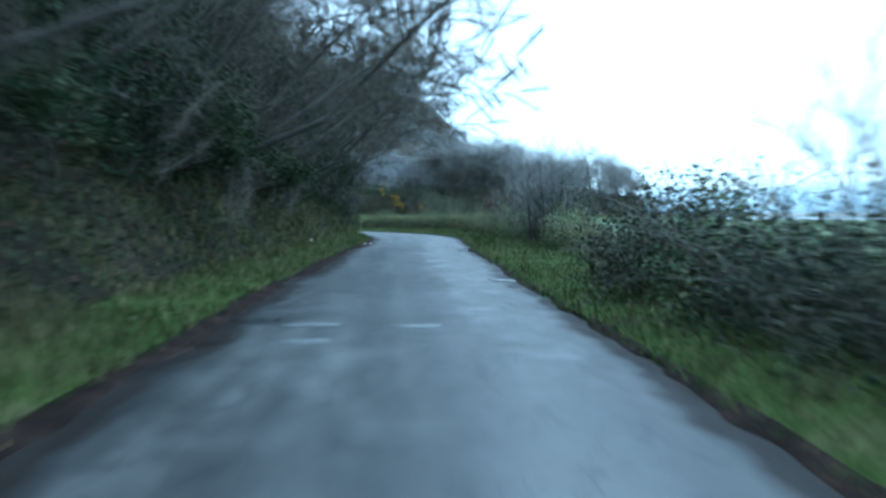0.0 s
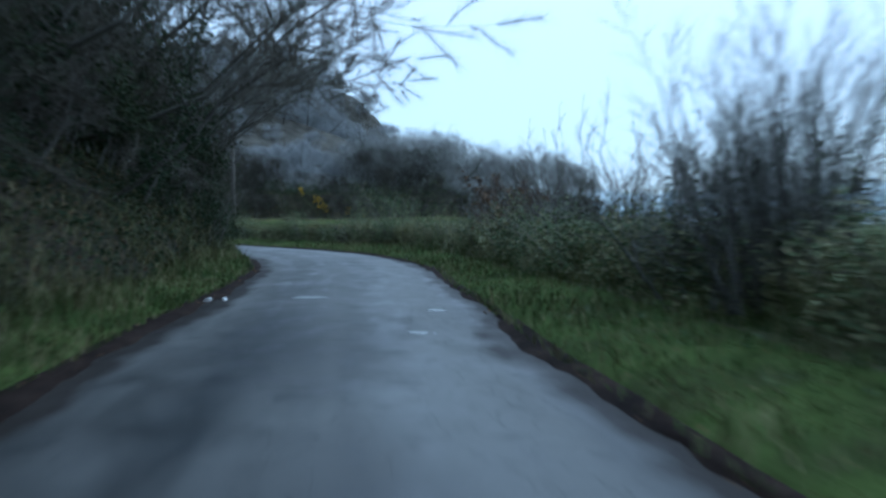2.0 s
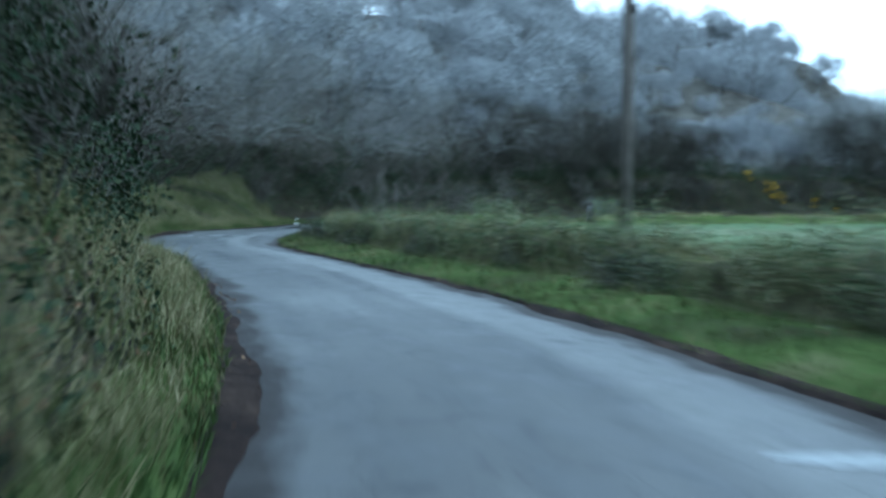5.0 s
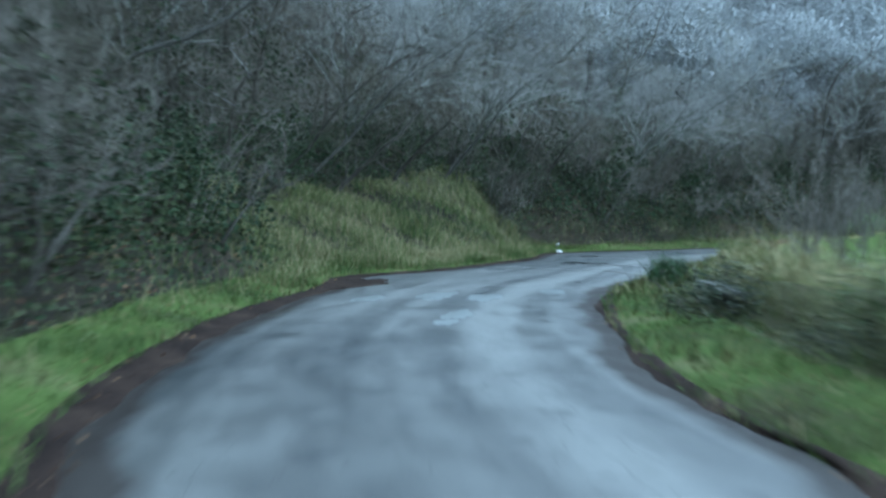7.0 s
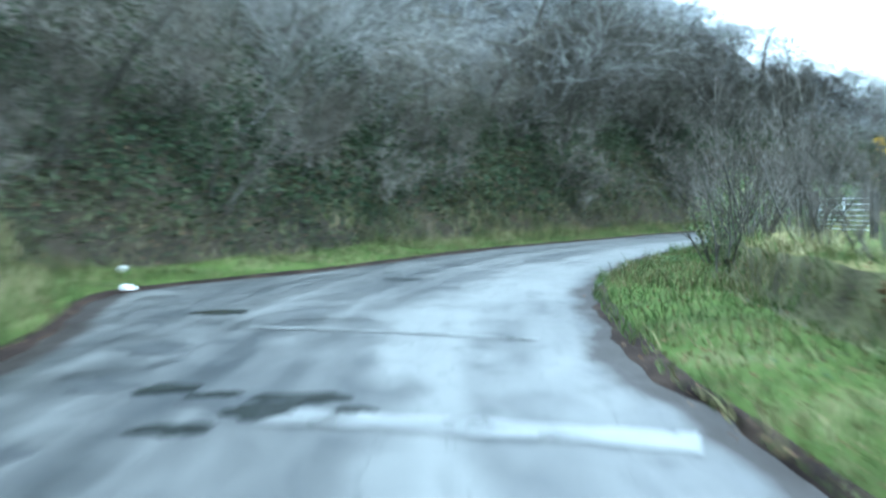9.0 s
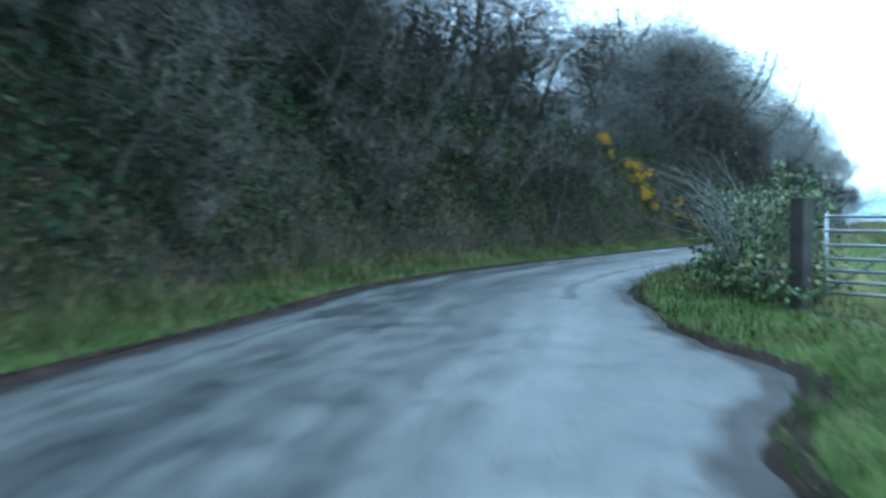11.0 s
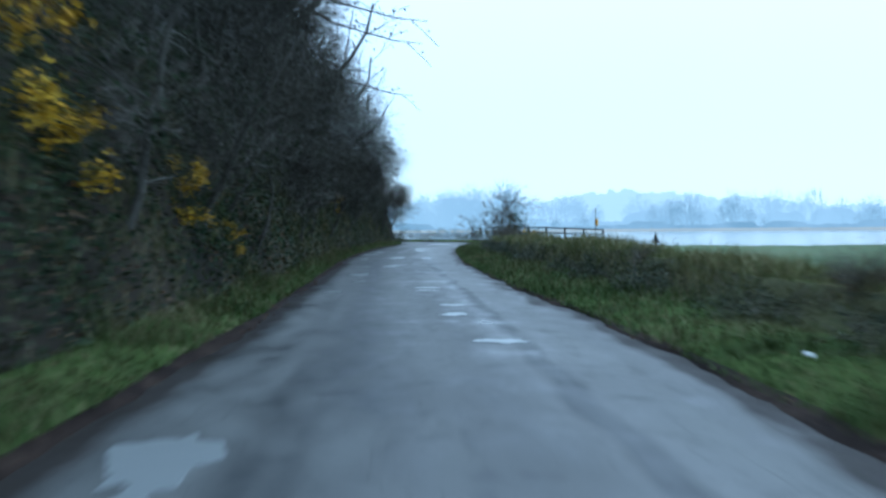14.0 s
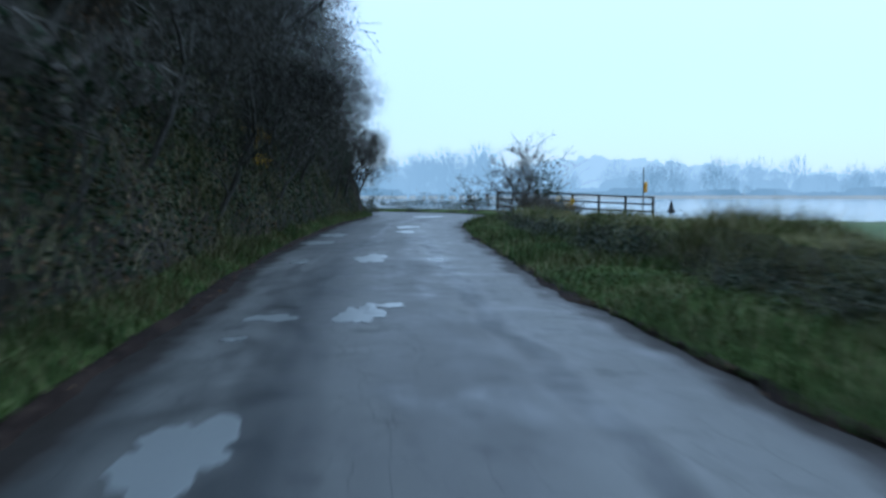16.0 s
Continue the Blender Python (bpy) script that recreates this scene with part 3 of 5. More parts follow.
gx, gy = ground_axis(-62, 84, 1.4, 2500), ground_axis(-22, 296, 1.4, 2500)
grid = np.stack(np.meshgrid(gx, gy, indexing="xy"), -1).reshape(-1, 2)
gz, gs, gedge, gd = ground_height(grid)
nx, ny = len(gx), len(gy)
q = (np.arange(ny - 1)[:, None] * nx + np.arange(nx - 1)[None]).reshape(-1, 1)
me = mesh_of("ground", np.column_stack([grid, gz]), q + [0, 1, nx + 1, nx], smooth=True)
ground = link("ground", me, [FIELD, HILL_FLOOR, TURF], label="green meadow and dark woodland floor rolling to the horizon", category="ground", kind="structure")
fc = (q + [0, 1, nx + 1, nx])
wood_face = (gd[fc].mean(1) < 0) & (gedge[fc].mean(1) > 1.0)
rough_face = (gd[fc].mean(1) > 0) & (gedge[fc].mean(1) < 7)
me.polygons.foreach_set("material_index", np.where(wood_face, 1, np.where(rough_face, 2, 0)).astype(np.int32))


# ---- the lane, its muddy edges and its verges: strips that follow the plan ----
def strip(name, s, offsets, height, mats, mat_of=None, uv=False, **tags):
    """A strip along the stations s; offsets: for each row of points the distance to the right of the middle line."""
    rows = [np.column_stack([spot(s, d), z]) for d, z in zip(offsets, height)]
    n, k = len(s), len(rows)
    v = np.stack(rows, 1).reshape(-1, 3)
    i = (np.arange(n - 1)[:, None] * k + np.arange(k - 1)[None]).reshape(-1, 1)
    f = i + [0, 1, k + 1, k]
    me = mesh_of(name, v, f, smooth=True)
    if uv:
        layer = me.uv_layers.new(name="road")
        co = np.stack([np.stack(offsets, 1), np.repeat(s[:, None], k, 1)], -1).reshape(-1, 2)
        layer.data.foreach_set("uv", co[f.ravel()].astype(np.float32).ravel())
        rim = me.uv_layers.new(name="rim")
        off = np.stack(offsets, 1)
        co = np.stack([off - off[:, :1], off[:, -1:] - off], -1).reshape(-1, 2)
        rim.data.foreach_set("uv", co[f.ravel()].astype(np.float32).ravel())
    ob = link(name, me, mats, **tags)
    if mat_of is not None:
        me.polygons.foreach_set("material_index", np.tile(np.asarray(mat_of, np.int32), n - 1))
    return ob


def rim_left(s):
    """How far mud and leaf mould lie over the tarmac's edge on the wood's side."""
    base = np.interp(s, [0, 30, 60, 80, 92, 104, 128, 145, 165, 300], [0.22, 0.24, 0.26, 0.24, 0.26, 0.16, 0.12, 0.14, 0.13, 0.13])
    return base + 0.3 * bump_at(s, 101, 4.5) + 0.15 * wobble(s, 9.0, 1.7) + 0.06 * wobble(s, 19.0, 0.3)


def rim_right(s):
    return 0.10 + 0.1 * bump_at(s, 54, 3.5) + 0.30 * bump_at(s, 167, 8) * (1 + 0.35 * wobble(s, 44.0, 0.7)) + 0.16 * wobble(s, 12.0, 1.5) + 0.06 * wobble(s, 22.0, 0.3)


def tarmac_z(s, d):
    """The tarmac's height at station s, d metres to the right of the middle line."""
    lo, hi = -(half_left(s) - rim_left(s)), half_right(s) - rim_right(s)
    t = np.clip((d - lo) / (hi - lo), 0, 1)
    return 0.05 * (1 - (2 * t - 1) ** 2) + 0.006 * wobble(s + 40 * t, 7.0, 1.3) - 0.012


st = np.arange(0.0, LENGTH, 0.28)
hl, hr = half_left(st), half_right(st)
rim_l, rim_r = rim_left(st), rim_right(st)
across = np.linspace(0, 1, 13)
road_d = [-(hl - rim_l) + (hl - rim_l + hr - rim_r) * t for t in across]
road_z = [0.05 * (1 - (2 * t - 1) ** 2) + 0.006 * wobble(st + 40 * t, 7.0, 1.3) - 0.012 for t in across]
road = strip("road", st, road_d, road_z, TARMAC, uv=True, label="narrow lane of worn, patched, damp grey tarmac", category="road", kind="structure")

for side, name in ((-1, "muddy_edge_wood_side"), (1, "muddy_edge_field_side")):
    w, rim = (hl, rim_l) if side < 0 else (hr, rim_r)
    d = [side * (w - rim - 0.12), side * (w - rim + 0.02), side * (w - rim * 0.5), side * (w + 0.06), side * (w + 0.16)]
    z = [np.full(len(st), -0.05), np.full(len(st), -0.004), 0.012 + 0.02 * wobble(st, 2.0, 0.5), 0.035 + 0.015 * wobble(st, 3.0, 0.4), np.full(len(st), 0.0)]
    if side > 0:
        d, z = d, z
    else:
        d, z = d[::-1], z[::-1]
    strip(name, st, d, z, MUD, label="dark mud and leaf mould along the tarmac", category="mud", kind="structure")

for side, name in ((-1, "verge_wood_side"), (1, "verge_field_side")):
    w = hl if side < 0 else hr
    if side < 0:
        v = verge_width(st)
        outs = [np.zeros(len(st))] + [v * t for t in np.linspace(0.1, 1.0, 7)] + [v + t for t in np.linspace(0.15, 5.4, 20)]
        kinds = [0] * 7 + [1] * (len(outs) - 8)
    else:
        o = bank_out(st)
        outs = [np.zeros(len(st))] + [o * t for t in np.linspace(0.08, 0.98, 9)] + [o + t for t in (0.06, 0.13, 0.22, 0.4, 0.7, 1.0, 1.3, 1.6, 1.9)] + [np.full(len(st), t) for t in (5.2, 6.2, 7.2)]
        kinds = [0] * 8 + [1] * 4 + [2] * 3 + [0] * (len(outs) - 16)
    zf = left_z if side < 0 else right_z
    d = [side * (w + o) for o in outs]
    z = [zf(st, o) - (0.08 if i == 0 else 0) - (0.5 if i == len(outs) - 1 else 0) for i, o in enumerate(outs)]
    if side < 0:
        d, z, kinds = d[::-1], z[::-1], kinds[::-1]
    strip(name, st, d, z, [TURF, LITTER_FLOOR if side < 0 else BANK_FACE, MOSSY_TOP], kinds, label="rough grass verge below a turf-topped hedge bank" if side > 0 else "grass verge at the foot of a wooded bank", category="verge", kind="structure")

# water
wv = [(-400, 150, -1.0), (3000, -200, -1.0), (3000, 2600, -1.0), (-400, 2600, -1.0)]
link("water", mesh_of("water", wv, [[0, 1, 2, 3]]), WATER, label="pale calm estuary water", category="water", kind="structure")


# ---- how plants grow ----
def grow(rnd, start, way, length, radius, levels, level=0, out=None, bend=0.25, lift=0.1, clear=0.0):
    """Branching sticks: rows of (level, p, q, r0, r1)."""
    if out is None:
        out = []
    steps, kids, ratio, open_angle = levels[level]
    p, d = Vector(start), Vector(way).normalized()
    seg = length / steps
    for i in range(steps):
        d = (d + Vector((rnd.gauss(0, bend), rnd.gauss(0, bend), rnd.gauss(lift, bend)))).normalized()
        q = p + d * seg
        if clear and level and q.x > 2.6 and q.z < clear + 0.12 * (q.x - 2.6):
            break
        r0, r1 = radius * (1 - 0.75 * i / steps), radius * (1 - 0.75 * (i + 1) / steps)
        out.append((level, tuple(p), tuple(q), r0, r1))
        if level + 1 < len(levels) and (i > 0 or level > 0):
            for _ in range(kids):
                if rnd.random() < 0.12:
                    continue
                axis = Vector((rnd.gauss(0, 1), rnd.gauss(0, 1), rnd.gauss(0, 1))).cross(d)
                if axis.length < 1e-3:
                    continue
                turn = Matrix.Rotation(radians(open_angle * rnd.uniform(0.6, 1.3)), 3, axis.normalized())
                grow(rnd, p.lerp(q, rnd.random()), turn @ d, length * ratio * rnd.uniform(0.6, 1.15) * (1 - 0.35 * i / steps), max(r1 * 0.5, 0.004), levels, level + 1, out, bend, lift * 0.5, clear)
        p = q
    return out


def sticks_part(name, rows, mat, parent, sides):
    return link(name, sticks_mesh(name, [r[1] for r in rows], [r[2] for r in rows], [r[3] for r in rows], [r[4] for r in rows], sides), mat, parent)


def make_tree(name, seed, height, lean, label, ivy=900, levels=None, category="tree", twig_min=0.008, stems=1, width=0.0, leaf=None, leaf_n=0, leaf_size=0.05, lift=0.1, bend=0.2, fuzz=0, twig=None, clear=0.0, fuzz_size=(0.35, 0.9, 0.009), lumps=0, lump_size=1.0, ivy_reach=9.0, bark=None):
    """A bare tree or shrub at the origin that leans along x: trunk, crown of twigs, and ivy or leaves."""
    rnd = random.Random(seed)
    levels = levels or [(7, 2, 0.62, 62), (4, 2, 0.55, 55), (3, 0, 0.5, 50)]
    twig = twig or TWIG
    root = tagged(new(name), label, category)
    rows = []
    for k in range(stems):
        a = rnd.uniform(0, 2 * math.pi)
        start = (math.cos(a) * width * rnd.random(), math.sin(a) * width * rnd.random(), -0.4)
        way = (lean + (rnd.gauss(0, 0.25) if stems > 1 else 0), rnd.gauss(0, 0.28 if stems > 1 else 0.12), 1)
        rows += grow(rnd, start, way, height * (rnd.uniform(0.6, 1.0) if stems > 1 else 1), height * (0.010 if stems > 1 else 0.020), levels, bend=bend, lift=lift, clear=clear)
    rows = [(a, p, q, max(b, twig_min), max(c, twig_min * 0.7)) for a, p, q, b, c in rows]
    if clear:
        rows = [(a, p, q, b * (0.42, 0.36, 0.42)[a], e * (0.42, 0.36, 0.42)[a]) for a, p, q, b, e in rows]
    trunk = sticks_part("trunk", [r for r in rows if r[0] <= 1], bark or BARK, root, 5 if stems == 1 else 3)
    crown = sticks_part("crown", [r for r in rows if r[0] > 1], twig, root, 3)
    if fuzz:
        fine = [r for r in rows if r[0] >= 2]
        pick = rng.integers(0, len(fine), fuzz)
        a, b = np.array([r[1] for r in fine])[pick], np.array([r[2] for r in fine])[pick]
        foot = a + (b - a) * rng.random((fuzz, 1))
        way = unit(unit(b - a) + rng.normal(0, 0.45, (fuzz, 3)) + [0, 0, 0.15])
        side = unit(np.cross(way, rng.normal(size=(fuzz, 3))))
        tip = foot + way * rng.uniform(fuzz_size[0], fuzz_size[1], (fuzz, 1))
        v = np.stack([foot - side * fuzz_size[2], foot + side * fuzz_size[2], tip], 1).reshape(-1, 3)
        link("twig_spray", mesh_of("twig_spray", v, np.arange(fuzz * 3).reshape(-1, 3)), twig, crown)
    if lumps:
        spread = unit(rng.normal(size=(14, 3)) + [0, 0, 0.5]) * rng.uniform(0.55, 1.0, (14, 1))
        heart = spread * [height * 0.42, height * 0.42, height * 0.36] + [lean * height * 0.45, 0, height * 0.5]
        dirs = unit(rng.normal(size=(lumps, 3)) + [0, 0, 0.25])
        size = lump_size * rng.uniform(0.7, 1.25, 14)
        k = rng.integers(0, 14, lumps)
        foot = heart[k] + dirs * size[k][:, None] * rng.uniform(0.5, 1.0, (lumps, 1))
        way = unit(dirs * 0.45 + np.cross(dirs, unit(rng.normal(size=(lumps, 3)))) + [0, 0, 0.35])
        side = unit(np.cross(way, dirs + rng.normal(0, 0.45, (lumps, 3))))
        tip = foot + way * rng.uniform(fuzz_size[0], fuzz_size[1], (lumps, 1))
        v = np.stack([foot - side * fuzz_size[2], foot + side * fuzz_size[2], tip], 1).reshape(-1, 3)
        link("twig_spray", mesh_of("twig_spray", v, np.arange(lumps * 3).reshape(-1, 3)), twig, crown)
    if ivy:
        pts = []
        low = [r for r in rows if r[0] <= 1 and r[2][0] < ivy_reach]
        wts = np.array([max(0.12, 1 - r[2][2] / (height * 0.9)) for r in low])
        pick = rng.choice(len(low), ivy, p=wts / wts.sum())
        a, b = np.array([r[1] for r in low])[pick], np.array([r[2] for r in low])[pick]
        t = rng.random((ivy, 1))
        link("ivy", leaves_mesh("ivy", a + (b - a) * t + rng.normal(0, 0.16, (ivy, 3)), 0.042), IVY, trunk, "glossy dark green ivy")
    if leaf is not None:
        tips = [r for r in rows if r[0] >= 2]
        pick = rng.integers(0, len(tips), leaf_n)
        link("foliage", leaves_mesh("foliage", np.array([r[2] for r in tips])[pick] + rng.normal(0, 0.05, (leaf_n, 3)), leaf_size), leaf, crown)
    return root


def make_bramble(name, seed, length, depth, height, leaf_n, leaf_mat, label, leaf_size=0.05, category="bush", flowers=0, stem_n=26, wood=None):
    """A low sprawling bush: arching stems and a lumpy coat of leaves."""
    g = np.random.default_rng(seed)
    root = tagged(new(name), label, category)
    a, c = g.uniform(0, 2 * math.pi, stem_n), g.uniform(0.2, 1, stem_n)
    start = np.column_stack([np.cos(a) * c * length * 0.35, np.sin(a) * c * depth * 0.3, np.full(stem_n, -0.1)])
    p, rows = start, []
    way = np.column_stack([np.cos(a) * 0.5, np.sin(a) * 0.4, g.uniform(0.9, 1.5, stem_n)]) * height * 0.42
    for i in range(4):
        q2 = p + way * g.uniform(0.6, 1.1, (stem_n, 1))
        rows += [(0, tuple(u), tuple(v), 0.008 - 0.0015 * i, 0.0065 - 0.0015 * i) for u, v in zip(p, q2)]
        p, way = q2, way * [1.15, 1.15, 0.62] + g.normal(0, 0.09, (stem_n, 3))
    sticks_part("branchwork", rows, wood or TWIG, root, 3)
    n = leaf_n
    th, ph = g.uniform(0, 2 * math.pi, n), np.arcsin(g.uniform(-0.15, 1, n))
    lump = 1 + 0.20 * np.sin(th * 3 + seed) + 0.16 * np.sin(th * 5 + ph * 4 + seed * 2) + 0.14 * np.sin(ph * 7 + seed)
    rr = lump * g.uniform(0.55, 1.06, n) ** 0.6
    pts = np.column_stack([np.cos(th) * np.cos(ph) * rr * length / 2, np.sin(th) * np.cos(ph) * rr * depth / 2, np.maximum(np.sin(ph) * rr * height, -0.05)])
    pts += g.normal(0, 0.05, (n, 3))
    link("foliage", leaves_mesh("foliage", pts, leaf_size, out=unit(pts) * 0.8), leaf_mat, root)
    if flowers:
        k = g.integers(0, n, flowers)
        clump = pts[k[:max(1, flowers // 60)]]
        fp = clump[g.integers(0, len(clump), flowers)] + g.normal(0, 0.13, (flowers, 3))
        link("blossom", leaves_mesh("blossom", fp, 0.05), GORSE_FLOWER, root, "yellow gorse flowers")
    return root


def heading(s):
    i = int(np.argmin(np.abs(STATION - s)))
    return math.atan2(TAN[i, 1], TAN[i, 0])


def put_at(proto, first, s, side, out, z_off=0.0, turn=0.0, size=1.0, tilt=0.0):
    """A copy of a plant beside the lane; its own x axis points to the lane. The first one is the plant itself."""
    xy = beside(np.array([s]), side, np.array([out]))[0]
    z = float(left_z(np.array([s]), np.array([out]))[0] if side < 0 else right_z(np.array([s]), np.array([out]))[0])
    a = heading(s) + (-math.pi / 2 if side < 0 else math.pi / 2) + turn
    m = Matrix.LocRotScale((xy[0], xy[1], z + z_off), Euler((0, tilt, a)), None)
    if first:
        proto.matrix_basis = m
        proto.scale = (size, size, size)
        return proto
    c = copy_thing(proto, m)
    c.scale = (size, size, size)
    return c


class Planter:
    """Sets out copies of some plants in turn."""

    def __init__(self, protos):
        self.protos, self.used = protos, set()

    def put(self, s, side, out, k=None, **kw):
        k = rng.integers(len(self.protos)) if k is None else k
        ob = put_at(self.protos[k], k not in self.used, s, side, out, **kw)
        self.used.add(int(k))
        return ob


def base_z(x, y):
    return float(ground_height(np.array([[x, y]]), sink=False)[0][0])


# ---- the wood on the bank ----
WOOD = "bare trees on the wooded bank"
def wood_trees(seed, twig, label):
    trees = [make_tree("tree", seed + i, h, lean, label, ivy=420, twig_min=0.010, lumps=4200, lump_size=1.35, twig=twig, levels=[(7, 2, 0.42, 62), (4, 1, 0.5, 55), (2, 0, 0.5, 50)], bark=LIGHT_BARK if twig == MID_TWIG else None, fuzz_size=(0.3, 0.85, 0.0085)) for i, (h, lean) in enumerate(((7.5, 0.2), (8.0, 0.1), (6.5, 0.3), (7.0, 0.1)))]
    for w in trees:
        tagged(w, group=WOOD)
    return Planter(trees)


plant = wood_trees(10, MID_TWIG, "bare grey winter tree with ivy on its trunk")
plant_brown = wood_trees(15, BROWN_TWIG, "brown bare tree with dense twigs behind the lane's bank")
plant_shaded = wood_trees(20, SHADE_TWIG, "bare tree with dense twigs coloured dark for shade above the lane")
for s in np.arange(72, 259, 3.8):
    for out, size in ((0.5, 0.46), (1.6, 0.66), (3.9, 0.95), (7.0, 1.0)) if s > 165 else ((2.6, 0.5), (5.2, 0.72), (8.5, 0.85)):
        if out < 2 and 168 < s < 181:
            continue
        k = np.interp(s, [72, 95, 110, 150, 190, 220, 242], [0.8, 1.0, 1.1, 0.95, 1.0, 1.05, 0.95])
        # Twig tones follow place: darker where the bank is shaded, paler towards the haze.
        (plant_shaded if (s > 165 and out < (5 if s < 205 else 1.2)) or 90 < s < 108 else plant_brown if 108 <= s <= 120 or (120 < s <= 172 and out < 4) else plant).put(s + rng.uniform(-1.5, 1.5), -1, out + float(verge_width(s)) + rng.uniform(-0.5, 0.5), turn=rng.uniform(-0.5, 0.5), tilt=0.2 if s > 165 and out < 3 else 0.0, size=size * k * rng.uniform(0.8, 1.2) * (0.45 if 176 < s < 189 and out > 1 else 0.58 if 165 < s <= 176 and out > 3 else 1.2 if 189 <= s < 245 and out > 3 else 1.0))

# taller trees standing out of the wood on both sides of the hollow
for s, out, top in ((162, 7.5, 9.6), (164.5, 5.0, 8.8), (165.5, 9.5, 10.4), (167.5, 6.2, 8.6), (169.5, 9.0, 9.8), (171.0, 5.4, 7.9), (172.5, 9.5, 9.4), (191.5, 4.6, 13.0), (194.0, 5.6, 14.2), (196.5, 4.8, 14.6), (198.5, 6.6, 15.6), (201.0, 5.2, 15.4), (203.5, 7.0, 16.6), (206.0, 5.8, 16.4), (209.0, 7.2, 17.4), (212.0, 6.4, 17.4)):
    px, py = beside(s, -1, out)
    (plant_brown if s < 180 else plant).put(s, -1, out, turn=rng.uniform(-0.5, 0.5), size=(top - base_z(px, py)) / 7.4)

hill_trees = [make_tree("hill_tree", 30 + i, h, 0.0, "rounded bare tree with haze-pale twigs in the hillside wood", ivy=0, twig_min=0.02, lumps=4600, lump_size=1.3, twig=HAZE_TWIG, fuzz_size=(0.25, 0.7, 0.026),
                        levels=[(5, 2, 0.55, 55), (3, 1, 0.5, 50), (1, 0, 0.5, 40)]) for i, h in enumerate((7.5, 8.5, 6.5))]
for w in hill_trees:
    tagged(w, group="trees of the hillside wood")
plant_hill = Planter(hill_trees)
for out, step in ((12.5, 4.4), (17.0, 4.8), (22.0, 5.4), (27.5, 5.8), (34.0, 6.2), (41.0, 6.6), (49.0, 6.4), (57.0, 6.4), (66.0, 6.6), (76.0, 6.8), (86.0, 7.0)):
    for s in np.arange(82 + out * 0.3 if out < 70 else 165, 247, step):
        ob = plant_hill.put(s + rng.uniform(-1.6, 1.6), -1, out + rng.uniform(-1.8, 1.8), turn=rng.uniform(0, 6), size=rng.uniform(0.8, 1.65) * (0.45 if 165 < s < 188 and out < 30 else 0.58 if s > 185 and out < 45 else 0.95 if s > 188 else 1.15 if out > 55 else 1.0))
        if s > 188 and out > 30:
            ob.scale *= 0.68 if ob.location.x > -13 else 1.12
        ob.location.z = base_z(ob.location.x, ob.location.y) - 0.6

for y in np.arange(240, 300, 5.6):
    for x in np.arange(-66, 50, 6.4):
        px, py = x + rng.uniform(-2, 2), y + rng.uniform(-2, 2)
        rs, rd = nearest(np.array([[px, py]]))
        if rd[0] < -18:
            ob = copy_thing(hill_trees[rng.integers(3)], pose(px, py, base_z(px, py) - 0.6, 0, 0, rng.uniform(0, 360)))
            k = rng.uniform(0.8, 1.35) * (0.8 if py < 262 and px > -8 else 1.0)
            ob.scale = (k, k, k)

over = [make_tree("overhanging_tree", 40 + i, h, lean, "bare tree leaning from the bank out over the lane", ivy=2600, ivy_reach=2.4, twig_min=0.006, lift=0.0 if lean > 1 else 0.04, bend=0.17, fuzz=17000, clear=1.4, twig=BROWN_TWIG, fuzz_size=(0.2, 0.6, 0.0017)) for i, (h, lean) in enumerate(((8.5, 0.8), (8.0, 0.55), (8.2, 1.5), (7.6, 1.15)))]
for w in over:
    tagged(w, group="trees leaning over the lane")
plant_over = Planter(over)
for i, s in enumerate((3, 7, 11, 15, 18.5, 22, 25.5, 29, 32, 38.5, 41.5, 48, 51, 54, 57.5, 61, 65)):
    plant_over.put(s, -1, 2.6 + (i % 3) * 0.8 + (0.9 if s > 50 else 0), turn=rng.uniform(-0.35, 0.35), size=rng.uniform(0.85, 1.05) * (0.95 if s > 58 else 1))
for s, size, k in ((9.0, 1.0, 3), (16.5, 0.95, 2), (20.5, 1.0, 3), (27.5, 1.1, 2), (30.5, 1.0, 3), (35.5, 1.0, 3), (40.0, 0.95, 0), (44.8, 0.95, 0), (50.0, 0.9, 0), (53.0, 0.95, 1), (58.5, 0.9, 0), (61.5, 0.95, 3), (63.0, 0.9, 0), (65.3, 0.9, 3), (67.5, 0.95, 0), (70.0, 0.95, 1), (72.5, 0.95, 0)):
    plant_over.put(s, -1, 2.2 + (s % 1.0), k=k, turn=rng.uniform(-0.15, 0.25), size=size)
arching = [make_tree("arching_tree", 50 + i, h, lean, "bare tree with long pale limbs arching out from the bank", ivy=500, ivy_reach=3.0, twig_min=0.008, lift=-0.01, bend=0.15, fuzz=9000, clear=1.6, fuzz_size=(0.2, 0.6, 0.0026), twig=MID_TWIG, bark=LIGHT_BARK,
                     levels=[(8, 2, 0.72, 52), (5, 2, 0.55, 48), (3, 0, 0.5, 45)]) for i, (h, lean) in enumerate(((8.5, 1.0), (7.8, 0.75), (8.2, 1.25)))]
for w in arching:
    tagged(w, group="arching trees above the yard")
plant_arch = Planter(arching)
for s in np.arange(97, 146, 4.3):
    plant_arch.put(s + rng.uniform(-1.2, 1.2), -1, 4.4 + rng.uniform(-0.5, 1.0), turn=rng.uniform(-0.6, 0.6), size=rng.uniform(0.8, 1.05))
for s in np.arange(112, 168, 6.5):
    plant_over.put(s + rng.uniform(-1.5, 1.5), -1, 4.6 + rng.uniform(-0.6, 1.2), k=int(s) % 2, turn=rng.uniform(-0.4, 0.4), size=rng.uniform(0.7, 0.85))
